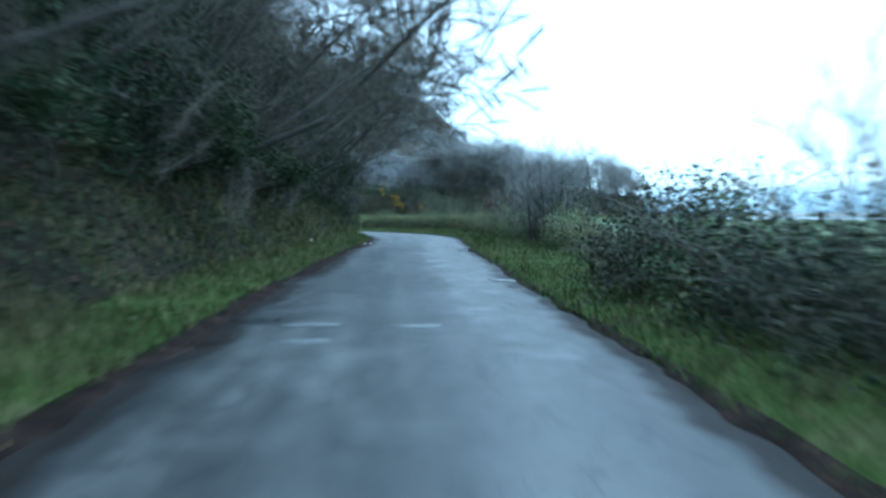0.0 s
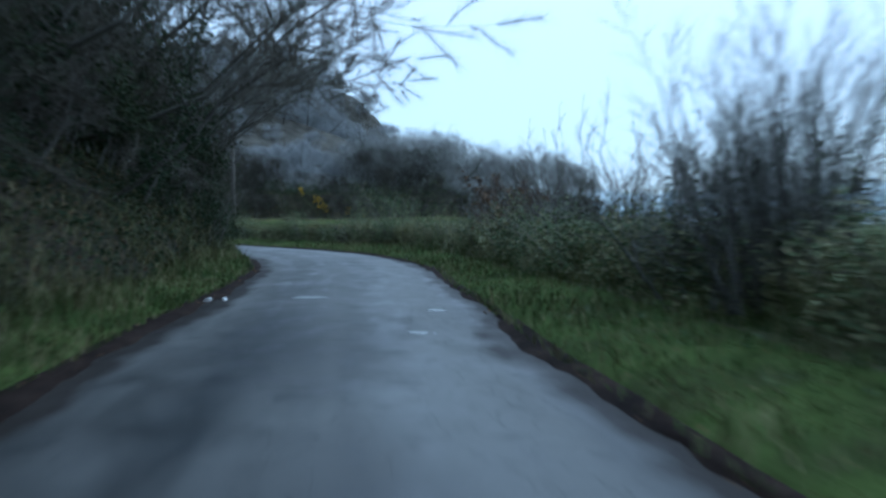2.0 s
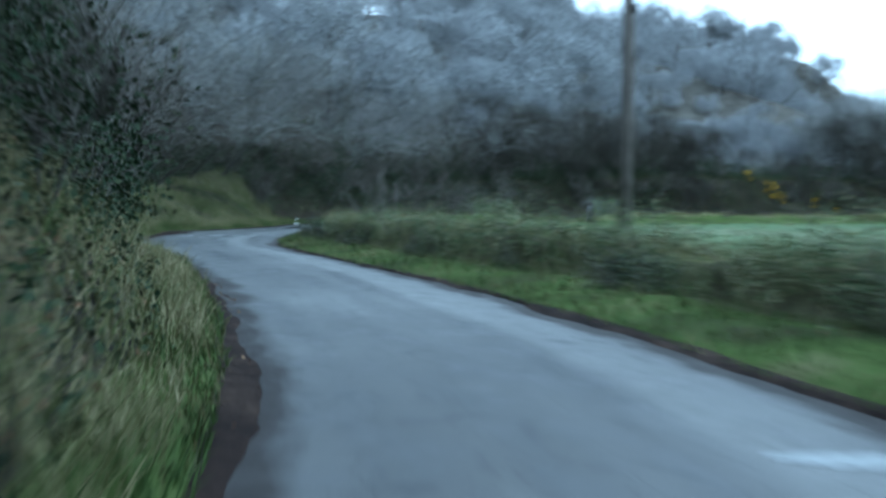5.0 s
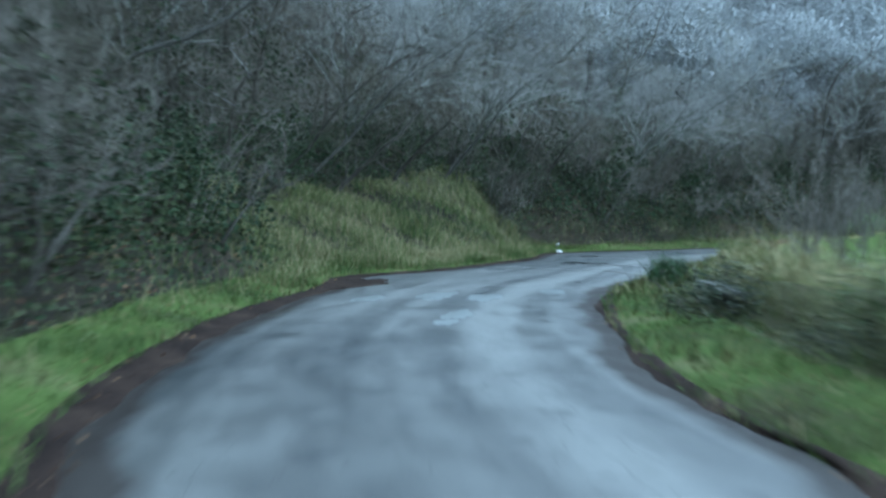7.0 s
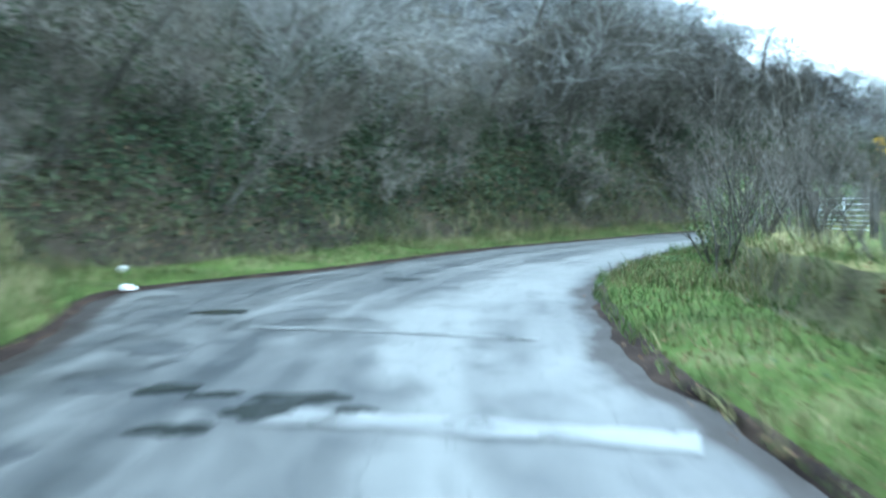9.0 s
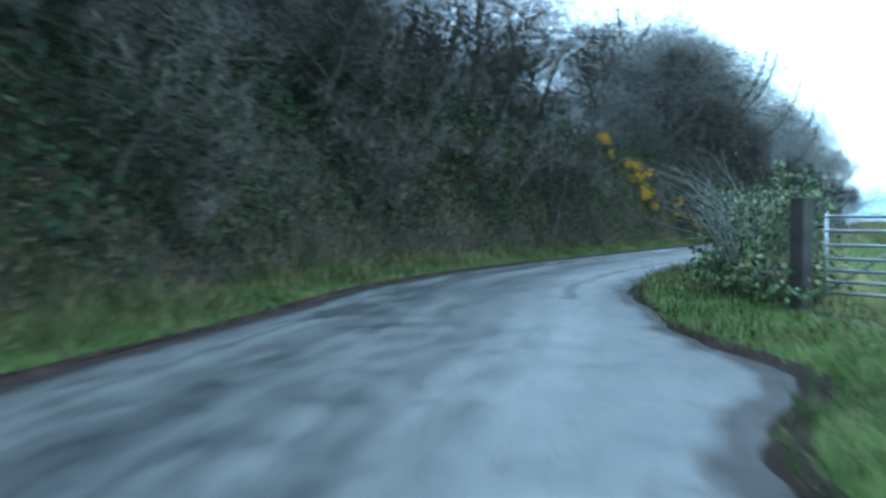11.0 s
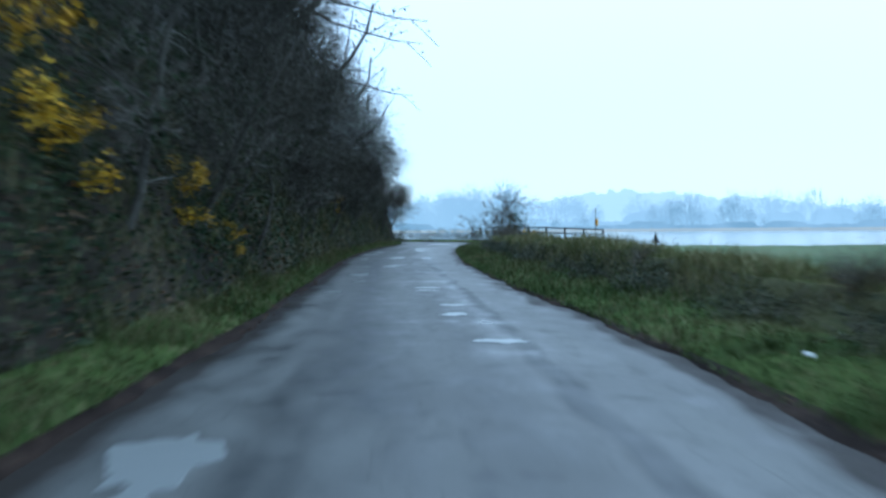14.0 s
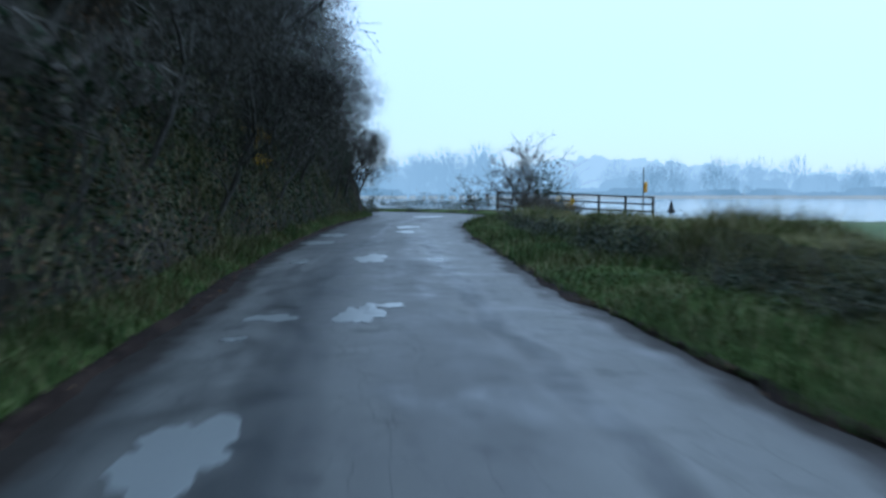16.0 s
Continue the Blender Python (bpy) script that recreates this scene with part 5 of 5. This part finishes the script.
# ---- field gate ----
def make_gate(x, y, turn):
    root = tagged(new("field_gate"), "galvanised steel field gate with seven rails", "gate")
    w, rails = 3.3, (0.22, 0.36, 0.50, 0.65, 0.82, 1.0, 1.18)
    for z in rails:
        bm = bmesh.new()
        bm_tube(bm, (0.08, 0, z), (w, 0, z), 0.021, sides=8)
        bm_part("rail", bm, GALVANISED, root, smooth=True)
    for x0 in (0.08, w / 2, w):
        bm = bmesh.new()
        bm_tube(bm, (x0, 0.0, 0.18), (x0, 0.0, 1.22), 0.024, sides=8)
        upright = bm_part("upright", bm, GALVANISED, root, smooth=True)
        if x0 < 0.1:
            for z in (0.4, 1.05):
                bm = bmesh.new()
                bm_tube(bm, (-0.06, 0, z), (0.1, 0, z), 0.014, sides=8)
                bm_part("hinge", bm, IRON, upright)
        elif x0 == w:
            bm = bmesh.new()
            bm_box(bm, (0.14, 0.02, 0.05), Matrix.Translation((w + 0.06, 0, 0.95)), 0.006)
            bm_part("latch", bm, IRON, upright)
    bm = bmesh.new()
    bm_tube(bm, (0.1, 0.03, 0.24), (w / 2, 0.03, 1.16), 0.018, sides=8)
    bm_part("brace", bm, GALVANISED, root, smooth=True)
    root.matrix_basis = pose(x, y, base_z(x, y) + 0.03, 0, 0, turn)
    return root


def make_post(name, x, y, height, width, label, mat=FENCE_WOOD, category="post", turn=0.0, lean=0.0):
    bm = bmesh.new()
    bm_box(bm, (width, width, height + 0.4), Matrix.Translation((0, 0, height / 2 - 0.2)), 0.012)
    ob = bm_part(name, bm, mat)
    ob.matrix_basis = pose(x, y, base_z(x, y), lean, 0, turn)
    return tagged(ob, label, category)


GP = (-20.1, 125.8)
make_gate(GP[0] + 0.1, GP[1] - 0.25, -75)
make_post("gate_post", GP[0], GP[1], 1.45, 0.22, "thick dark square wooden gate post", turn=15)
make_post("gate_post", GP[0] + 0.95, GP[1] - 3.55, 1.4, 0.2, "dark square wooden gate post with a latch side", turn=15)


# ---- end of a culvert wall set in the hedge bank ----
def make_parapet(a, b):
    a, b = Vector(a), Vector(b)
    root = tagged(new("culvert_wall"), "low dark stone culvert wall with a pale slab coping", "wall")
    mid, along = (a + b) / 2, (b - a).length
    g = random.Random(61)
    courses = 4
    for c in range(courses):
        x = -along / 2 - (0.14 if c % 2 else 0)
        while x < along / 2:
            w = g.uniform(0.24, 0.42)
            x1 = min(x + w, along / 2)
            x0 = max(x, -along / 2)
            if x1 - x0 > 0.08:
                bm = bmesh.new()
                bm_box(bm, (x1 - x0 - 0.012, 0.34 + g.uniform(-0.03, 0.03), 0.138), Matrix.Translation(((x0 + x1) / 2, g.uniform(-0.012, 0.012), -0.05 + 0.15 * (c + 0.5))), 0.018)
                bm_part("stone", bm, WALL_STONE, root)
            x += w
    for k in range(3):
        bm = bmesh.new()
        bm_box(bm, (along / 3 - 0.01, 0.42, 0.07), Matrix.Translation((along * (k - 1) / 3, g.uniform(-0.01, 0.01), 0.585)), 0.015)
        bm_part("coping_slab", bm, COPING, root, "pale grey lichened slab")
    root.matrix_basis = Matrix.Translation((*mid, base_z(mid.x, mid.y) - 0.42)) @ Matrix.Rotation(math.atan2((b - a).y, (b - a).x), 4, "Z")


make_parapet((-21.75, 86.2), (-20.65, 84.2))


# ---- timber rail fence by the shore, with a lifebuoy post ----
def make_rail_fence(points, label):
    root = tagged(new("rail_fence"), label, "fence")
    for i, (x, y) in enumerate(points):
        bm = bmesh.new()
        z = base_z(x, y)
        bm_box(bm, (0.12, 0.12, 1.65), Matrix.Translation((x, y, z + 0.42)), 0.01)
        bm_part("post", bm, FENCE_WOOD, root)
        if i:
            x0, y0 = points[i - 1]
            z0 = base_z(x0, y0)
            for h in (0.35, 0.78, 1.2):
                a, b = Vector((x0, y0, z0 + h)), Vector((x, y, z + h))
                bm = bmesh.new()
                m = Matrix.Translation((a + b) / 2) @ (b - a).to_track_quat("X", "Z").to_matrix().to_4x4()
                bm_box(bm, ((b - a).length, 0.05, 0.1), m, 0.008)
                bm_part("rail", bm, FENCE_WOOD, root)
    return root


FENCE_A, FENCE_B = Vector((50.5, 199.3)), Vector((53.3, 189.8))
pts = [tuple(FENCE_A.lerp(FENCE_B, k / 6)) for k in range(7)]
make_rail_fence(pts, "dark timber post and rail fence above the water")


def make_lifebuoy(x, y):
    root = tagged(new("lifebuoy_post"), "thin post with an orange lifebuoy box by the fence", "lifebuoy")
    bm = bmesh.new()
    bm_tube(bm, (0, 0, -0.4), (0, 0, 2.9), 0.035, 0.03, 8)
    bm_part("pole", bm, FENCE_WOOD, root)
    bm = bmesh.new()
    bm_box(bm, (0.42, 0.18, 0.62), Matrix.Translation((0, -0.12, 1.75)), 0.06)
    bm_part("housing", bm, ORANGE, root, "orange plastic housing")
    root.matrix_basis = pose(x, y, base_z(x, y), 0, 0, 40)


make_lifebuoy(52.5, 190.0)

# ---- trees and bushes at the headland ----
for s, k in ((203.5, 1.0), (205.0, 1.2), (206.5, 0.9), (208.5, 1.1), (163.0, 0.8), (160.0, 0.9)):
    ob = put_at(twiggy, False, s, -1, float(verge_width(s)) + 1.2, z_off=-0.1, turn=math.pi / 2, size=k)
    tagged(ob, "rusty dead bracken and stems hanging on the bank", group="dead brambles on the hedge bank")
for x, y, turn, k in ((38.6, 187.6, 20, 0.9), (39.5, 186.5, 80, 0.8), (41.6, 188.6, 140, 0.9), (37.5, 186.0, 50, 0.8), (42.6, 189.8, 10, 0.8)):
    ob = copy_thing(twiggy, pose(x, y, base_z(x, y), 0, 0, turn))
    ob.scale = (k, k, k)
ob = copy_thing(gorse[0], pose(40.6, 187.3, base_z(40.6, 187.3), 0, 0, 60))
ob.scale = (0.6, 0.6, 0.6)
small_bush = make_bramble("round_bush", 145, 1.4, 1.2, 0.95, 900, DARK_BRAMBLE, "small dark round bush beyond the bend")
small_bush.matrix_basis = pose(47.6, 208.2, base_z(47.6, 208.2))
shore_tree = make_tree("shore_tree", 140, 4.4, 0.1, "small spreading bare tree by the shore fence", ivy=0, twig_min=0.008, lift=0.02, bend=0.2, stems=6, width=0.4, fuzz=7000, fuzz_size=(0.2, 0.55, 0.006))
shore_tree.matrix_basis = pose(43.6, 192.4, base_z(43.6, 192.4))
shore_bush = make_bramble("round_bush", 141, 1.5, 1.4, 2.3, 1500, IVY, "small round evergreen bush by the fence")
shore_bush.matrix_basis = pose(40.2, 188.0, base_z(40.2, 188.0))
dark_bush = make_tree("dark_bush", 142, 2.0, 0.1, "low dark bare bush beyond the bend", ivy=0, category="bush", stems=14, width=0.8, levels=willow_levels[:3], leaf=IVY, leaf_n=500)
dark_bush.matrix_basis = pose(51.3, 202.0, base_z(51.3, 202.0))
low = make_bramble("low_hedge", 143, 5.4, 1.3, 1.0, 3600, DARK_BRAMBLE, "low dark hedge beyond the bend", leaf_size=0.04)
for i, (x, y, turn) in enumerate(((53.4, 207.8, 150), (54.6, 203.8, 140), (53.0, 212.5, 110))):
    if i:
        copy_thing(low, pose(x, y, base_z(x, y), 0, 0, turn))
    else:
        low.matrix_basis = pose(x, y, base_z(x, y), 0, 0, turn)


# ---- channel marker in the water ----
def make_marker(x, y):
    root = tagged(new("channel_buoy"), "dark conical channel buoy floating on the water", "buoy")
    bm = bmesh.new()
    bm_tube(bm, (0, 0, -0.3), (0, 0, 0.28), 0.5, 0.5, 14)
    bm_part("float", bm, IRON, root)
    bm = bmesh.new()
    bm_tube(bm, (0, 0, 0.28), (0, 0, 1.45), 0.34, 0.06, 10)
    bm_part("cone", bm, IRON, root)
    root.matrix_basis = pose(x, y, -1.0)


make_marker(109.2, 218.9)


# ---- puddles, trenches and paint on the lane ----
def road_z_at(x, y):
    s, d = nearest(np.array([[x, y]]))
    return float(tarmac_z(s, d)[0]), float(s[0])


def flat_patch(name, x, y, along, wide, seed, mat, lift, ragged=1.0):
    """A ragged sheet, a few millimetres thick, that lies on the tarmac."""
    g = np.random.default_rng(seed)
    z, s = road_z_at(x, y)
    n = 64
    a = np.linspace(0, 2 * math.pi, n, endpoint=False)
    r = 1 + ragged * (0.15 * np.sin(2 * a + g.uniform(0, 6)) + 0.12 * np.sin(3 * a + g.uniform(0, 6)) + 0.13 * np.sin(5 * a + g.uniform(0, 6)) + 0.07 * np.sin(9 * a + g.uniform(0, 6)) + 0.05 * np.sin(14 * a + g.uniform(0, 6)) + g.normal(0, 0.02, n))
    u = heading(s)
    ring = np.stack([np.cos(a) * r * along / 2, np.sin(a) * r * wide / 2], 1) @ np.array([[math.cos(u), math.sin(u)], [-math.sin(u), math.cos(u)]])
    local = np.concatenate([[[0.0, 0.0]]] + [ring * k for k in (0.33, 0.66, 0.98, 1.0)])
    ps, pd = nearest(local + [x, y])
    v = np.column_stack([local, tarmac_z(ps, pd) + lift - z])
    v[-n:, 2] -= lift + 0.01
    bm = bmesh.new()
    vs = [bm.verts.new(c) for c in v]
    for i in range(n):
        k = (i + 1) % n
        bm.faces.new((vs[0], vs[1 + i], vs[1 + k]))
        for m in range(3):
            p, q2 = 1 + m * n, 1 + (m + 1) * n
            bm.faces.new((vs[p + i], vs[q2 + i], vs[q2 + k], vs[p + k]))
    ob = bm_part(name, bm, mat)
    ob.location = (x, y, z)
    return ob


def puddle(x, y, along, wide, seed):
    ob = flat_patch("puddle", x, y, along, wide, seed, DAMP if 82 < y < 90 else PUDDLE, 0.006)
    return tagged(ob, "shallow puddle of rainwater lying on the tarmac", "puddle", "puddles on the lane", "structure")


PUDDLES = [(-0.3, 10.7, 0.3, 0.5), (-1.5, 10.9, 0.25, 0.7), (-1.4, 9.5, 0.25, 0.6), (1.2, 18.4, 0.35, 0.45), (-0.1, 32.9, 0.22, 0.3), (-1.64, 37.4, 0.45, 0.5), (0.25, 35.4, 0.3, 0.22), (4.05, 163.3, 0.3, 0.38),
           (-4.35, 59.7, 0.32, 0.6), (-26.6, 86.3, 1.4, 0.7), (-25.75, 86.5, 1.6, 0.5), (-27.3, 85.3, 1.1, 0.5),
           (-24.5, 83.8, 1.3, 0.38), (-24.1, 82.9, 0.8, 0.3), (-25.5, 88.5, 0.9, 0.5),
           (-9.42, 149.3, 1.5, 0.7), (-8.5, 150.5, 1.4, 0.6), (0.3, 156.5, 0.4, 0.4), (-3.0, 152.6, 0.4, 0.6), (3.27, 160.1, 0.42, 0.45), (2.65, 159.5, 0.36, 0.4), (-0.94, 155.3, 0.5, 0.4),
           (6.29, 165.9, 1.45, 0.6), (9.86, 169.76, 0.6, 0.5), (10.7, 169.26, 1.6, 0.5), (11.4, 169.5, 0.5, 0.3), (8.75, 168.87, 0.25, 0.2), (16.78, 175.5, 2.3, 0.65), (15.44, 176.1, 1.2, 0.3), (20.2, 181.2, 1.8, 0.8),
           (1.24, 160.85, 0.34, 0.37), (29.8, 187.2, 2.6, 0.8), (42.0, 197.4, 3.0, 1.6), (26.5, 184.0, 2.0, 0.6), (23.6, 184.4, 2.6, 0.7)]
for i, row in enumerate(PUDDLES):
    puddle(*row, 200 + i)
for i, (x, y, along, wide) in enumerate(((-29.45, 98.95, 0.3, 0.62), (-29.6, 98.55, 0.42, 0.5), (-29.95, 98.0, 0.3, 0.42), (-30.55, 99.2, 0.28, 0.5), (-30.1, 99.0, 0.14, 0.4), (-29.0, 98.6, 0.16, 0.3), (-32.1, 104.0, 0.45, 0.75))):
    tagged(flat_patch("puddle", x, y, along, wide, 260 + i, DARK_POOL, 0.016), "deep dark puddle in a hollow of the yard's tarmac", "puddle", "dark puddles in the yard", "structure")


def lane_strip(name, a, b, width, mat, label, category, taper=0.0):
    """A flat band laid in the tarmac from a to b."""
    a, b = Vector(a), Vector(b)
    n = max(2, int((b - a).length / 0.15))
    side = Vector((-(b - a).y, (b - a).x)).normalized()
    bm = bmesh.new()
    prev = None
    for i in range(n + 1):
        c = a.lerp(b, i / n)
        z = road_z_at(c.x, c.y)[0] + 0.011
        w = width / 2 * (1 + 0.12 * math.sin(i * 0.9) + 0.1 * math.sin(i * 2.3)) * (1 - taper * abs(2 * i / n - 1) ** 2)
        row = [bm.verts.new((*(c + side * w), z)), bm.verts.new((*(c - side * w), z))]
        if prev:
            bm.faces.new((prev[0], prev[1], row[1], row[0]))
        prev = row
    return tagged(bm_part(name, bm, mat), label, category, kind="structure")


lane_strip("concrete_strip", (-29.5, 98.4), (-26.9, 98.15), 0.40, CONCRETE, "wet pale concrete band across the tarmac", "road patch")
lane_strip("concrete_strip", (-30.5, 95.6), (-26.1, 95.1), 0.18, CONCRETE, "narrow wet concrete band across the tarmac", "road patch")
lane_strip("concrete_strip", (-31.2, 102.6), (-28.0, 102.0), 0.13, CONCRETE, "narrow wet concrete band across the tarmac", "road patch")


def broken_patch(x, y, along, wide, seed):
    ob = flat_patch("broken_patch", x, y, along, wide, seed, POTHOLE, 0.004, 1.2 if along < 2.5 else 0.55)
    tagged(ob, "dark wet patch of broken tarmac", "road patch", "broken patches on the lane", "structure")


for i, row in enumerate(((-29.8, 98.8, 0.5, 0.9), (-30.0, 98.0, 0.3, 0.5), (-32.7, 104.0, 0.7, 0.7), (-31.1, 99.3, 0.4, 0.6), (-30.4, 94.6, 0.7, 0.5), (-19.5, 138.3, 5.6, 0.75), (-16.9, 141.1, 1.6, 0.45), (-14.8, 143.2, 1.6, 0.5), (-12.2, 146.3, 0.5, 0.6),
                         (-25.6, 128.6, 2.0, 0.8), (-23.7, 132.2, 1.6, 0.6), (-21.6, 136.0, 2.0, 0.5), (-30.8, 97.2, 0.9, 0.6), (-31.6, 101.2, 0.8, 0.7))):
    broken_patch(*row, 400 + i)


for i, row in enumerate(((-30.3, 88.3, 3.4, 1.6), (-32.2, 90.2, 2.8, 1.7))):
    ob = flat_patch("mud_patch", *row, 460 + i, MUD, 0.014)
    tagged(ob, "dark trodden mud at the mouth of the yard", "mud", "mud patches by the lane", "structure")


# ---- litter by the lane ----
def litter(x, y, z, size, seed):
    g = random.Random(seed)
    bm = bmesh.new()
    bmesh.ops.create_icosphere(bm, subdivisions=2, radius=size)
    for v in bm.verts:
        v.co = Vector((v.co.x * 1.3, v.co.y * 0.8, v.co.z * 0.55)) * g.uniform(0.7, 1.2)
    ob = bm_part("plastic_litter", bm, PLASTIC_WHITE)
    ob.matrix_basis = pose(x, y, z, 0, 10, g.uniform(0, 360))
    tagged(ob, "crumpled piece of white plastic litter on the verge", "litter")


litter(-34.9, 107.0, 0.08, 0.10, 1)
litter(-35.6, 108.2, 0.3, 0.10, 2)
xy = beside(np.array([41.0]), -1, np.array([1.0]))[0]
litter(xy[0], xy[1], float(left_z(np.array([41.0]), np.array([1.0]))[0]) + 0.15, 0.07, 3)


litter(-3.05, 36.5, 0.09, 0.06, 5)
litter(-2.85, 36.75, 0.08, 0.05, 6)
litter(-3.5, 148.8, right_z(np.array([172.0]), np.array([1.2]))[0] + 0.08, 0.045, 4)


# ---- the far shore: reeds, misty woods and hills ----
def far_ribbon(name, radius, a0, a1, base, height, rough, mat, seed, label, floor=-2.0, crowns=120):
    """A distant wooded skyline round the estuary, seen from far over the water."""
    g = np.random.default_rng(seed)
    n = 2600
    a = np.radians(np.linspace(a0, a1, n))
    t = np.linspace(0, 1, n)
    h = base + height * 0.4 * wobble(t * n, seed, 110.0)
    for k in range(crowns):
        c, w = g.random(), g.uniform(0.003, 0.009)
        h = np.maximum(h, base + height * g.uniform(0.1, 0.8) * np.clip(1 - ((t - c) / w) ** 4, 0, 1) ** 0.5)
    h = h + height * 0.10 * wobble(t * n, seed + 2, 3.0) + rough * g.normal(0, 0.5, n)
    x, y = np.sin(a) * radius, 150 + np.cos(a) * radius
    v = np.concatenate([np.column_stack([x, y, np.full(n, floor)]), np.column_stack([x, y, h])])
    i = np.arange(n - 1)[:, None]
    link(name, mesh_of(name, v, i + [0, 1, n + 1, n]), mat, label=label, category="distance", kind="structure")


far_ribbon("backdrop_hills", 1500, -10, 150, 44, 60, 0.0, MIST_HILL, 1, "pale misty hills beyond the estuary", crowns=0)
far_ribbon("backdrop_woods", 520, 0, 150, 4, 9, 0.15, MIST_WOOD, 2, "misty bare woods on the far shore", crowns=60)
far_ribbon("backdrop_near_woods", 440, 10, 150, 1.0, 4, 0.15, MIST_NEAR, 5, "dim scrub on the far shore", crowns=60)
far_ribbon("backdrop_reeds", 420, -10, 150, 0.4, 0.6, 0.1, MIST_REED, 4, "pale misty reed beds along the far shore", crowns=0)


def far_trees(name, radius, a0, a1, count, low, high, mat, seed, label):
    """Bare trees in mist along the far shore: stems and fans of fine twigs."""
    g = np.random.default_rng(seed)
    tris = []
    for k in range(count):
        a = radians(g.uniform(a0, a1))
        r = radius + g.uniform(-14, 14)
        foot = np.array([math.sin(a) * r, 150 + math.cos(a) * r, -1.0])
        h = g.uniform(low, high)
        n = 200
        heart = foot + [0, 0, h * 0.55] + unit(g.normal(size=(n, 3))) * g.random((n, 1)) ** 0.5 * [h * 0.30, h * 0.30, h * 0.38]
        way = unit(heart - foot - [0, 0, h * 0.15]) + g.normal(0, 0.3, (n, 3))
        tip = heart + unit(way) * h * g.uniform(0.08, 0.2, (n, 1))
        side = unit(np.cross(way, g.normal(size=(n, 3)))) * h * 0.009
        tris.append(np.stack([heart - side, heart + side, tip], 1))
        for _ in range(3):
            w = np.array([math.cos(a), -math.sin(a), 0]) * h * 0.016
            tris.append(np.array([[foot - w, foot + w, foot + [g.normal(0, h * 0.12), g.normal(0, h * 0.12), h * 0.8]]]))
    v = np.concatenate(tris).reshape(-1, 3)
    link(name, mesh_of(name, v, np.arange(len(v)).reshape(-1, 3)), mat, label=label, category="distance", kind="structure")


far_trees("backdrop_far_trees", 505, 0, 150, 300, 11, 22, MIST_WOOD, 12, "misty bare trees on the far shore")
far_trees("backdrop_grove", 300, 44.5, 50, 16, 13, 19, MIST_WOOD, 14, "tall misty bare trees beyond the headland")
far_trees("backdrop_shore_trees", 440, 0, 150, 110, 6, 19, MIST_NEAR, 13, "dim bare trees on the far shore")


# ---- rushes, saplings and low brambles where the lane leaves the yard ----
def rush_clump(x, y, wide, height, n, seed):
    g = np.random.default_rng(seed)
    a, r = g.uniform(0, 2 * math.pi, n), wide / 2 * g.random(n) ** 0.6
    roots = np.column_stack([np.cos(a) * r, np.sin(a) * r, np.full(n, -0.03)])
    root = tagged(new("rush_clump"), "upright clump of dark green rushes on the verge", "rushes", "rush clumps on the verge")
    link("stalk_tuft", blades_mesh("stalk_tuft", roots, height, 0.008, lean=0.16), RUSH, root)
    root.matrix_basis = pose(x, y, base_z(x, y))


for i, (x, y, wide, height) in enumerate(((-24.0, 90.2, 0.5, 0.5), (-23.7, 89.6, 0.55, 0.55), (-24.1, 91.2, 0.4, 0.4))):
    rush_clump(x, y, wide, height, 260, 500 + i)
for i, (x, y, size) in enumerate(((-25.3, 108.2, 0.8), (-24.6, 109.6, 0.95), (-23.9, 110.8, 1.0), (-25.2, 111.6, 0.9), (-23.4, 112.4, 1.0), (-24.6, 113.6, 0.9), (-22.8, 114.2, 0.95), (-23.9, 116.0, 0.9))):
    ob = copy_thing(sapling, pose(x, y, base_z(x, y), 0, 0, i * 77))
    ob.scale = (size, size, size)
    tagged(ob, group="saplings in the hedge")
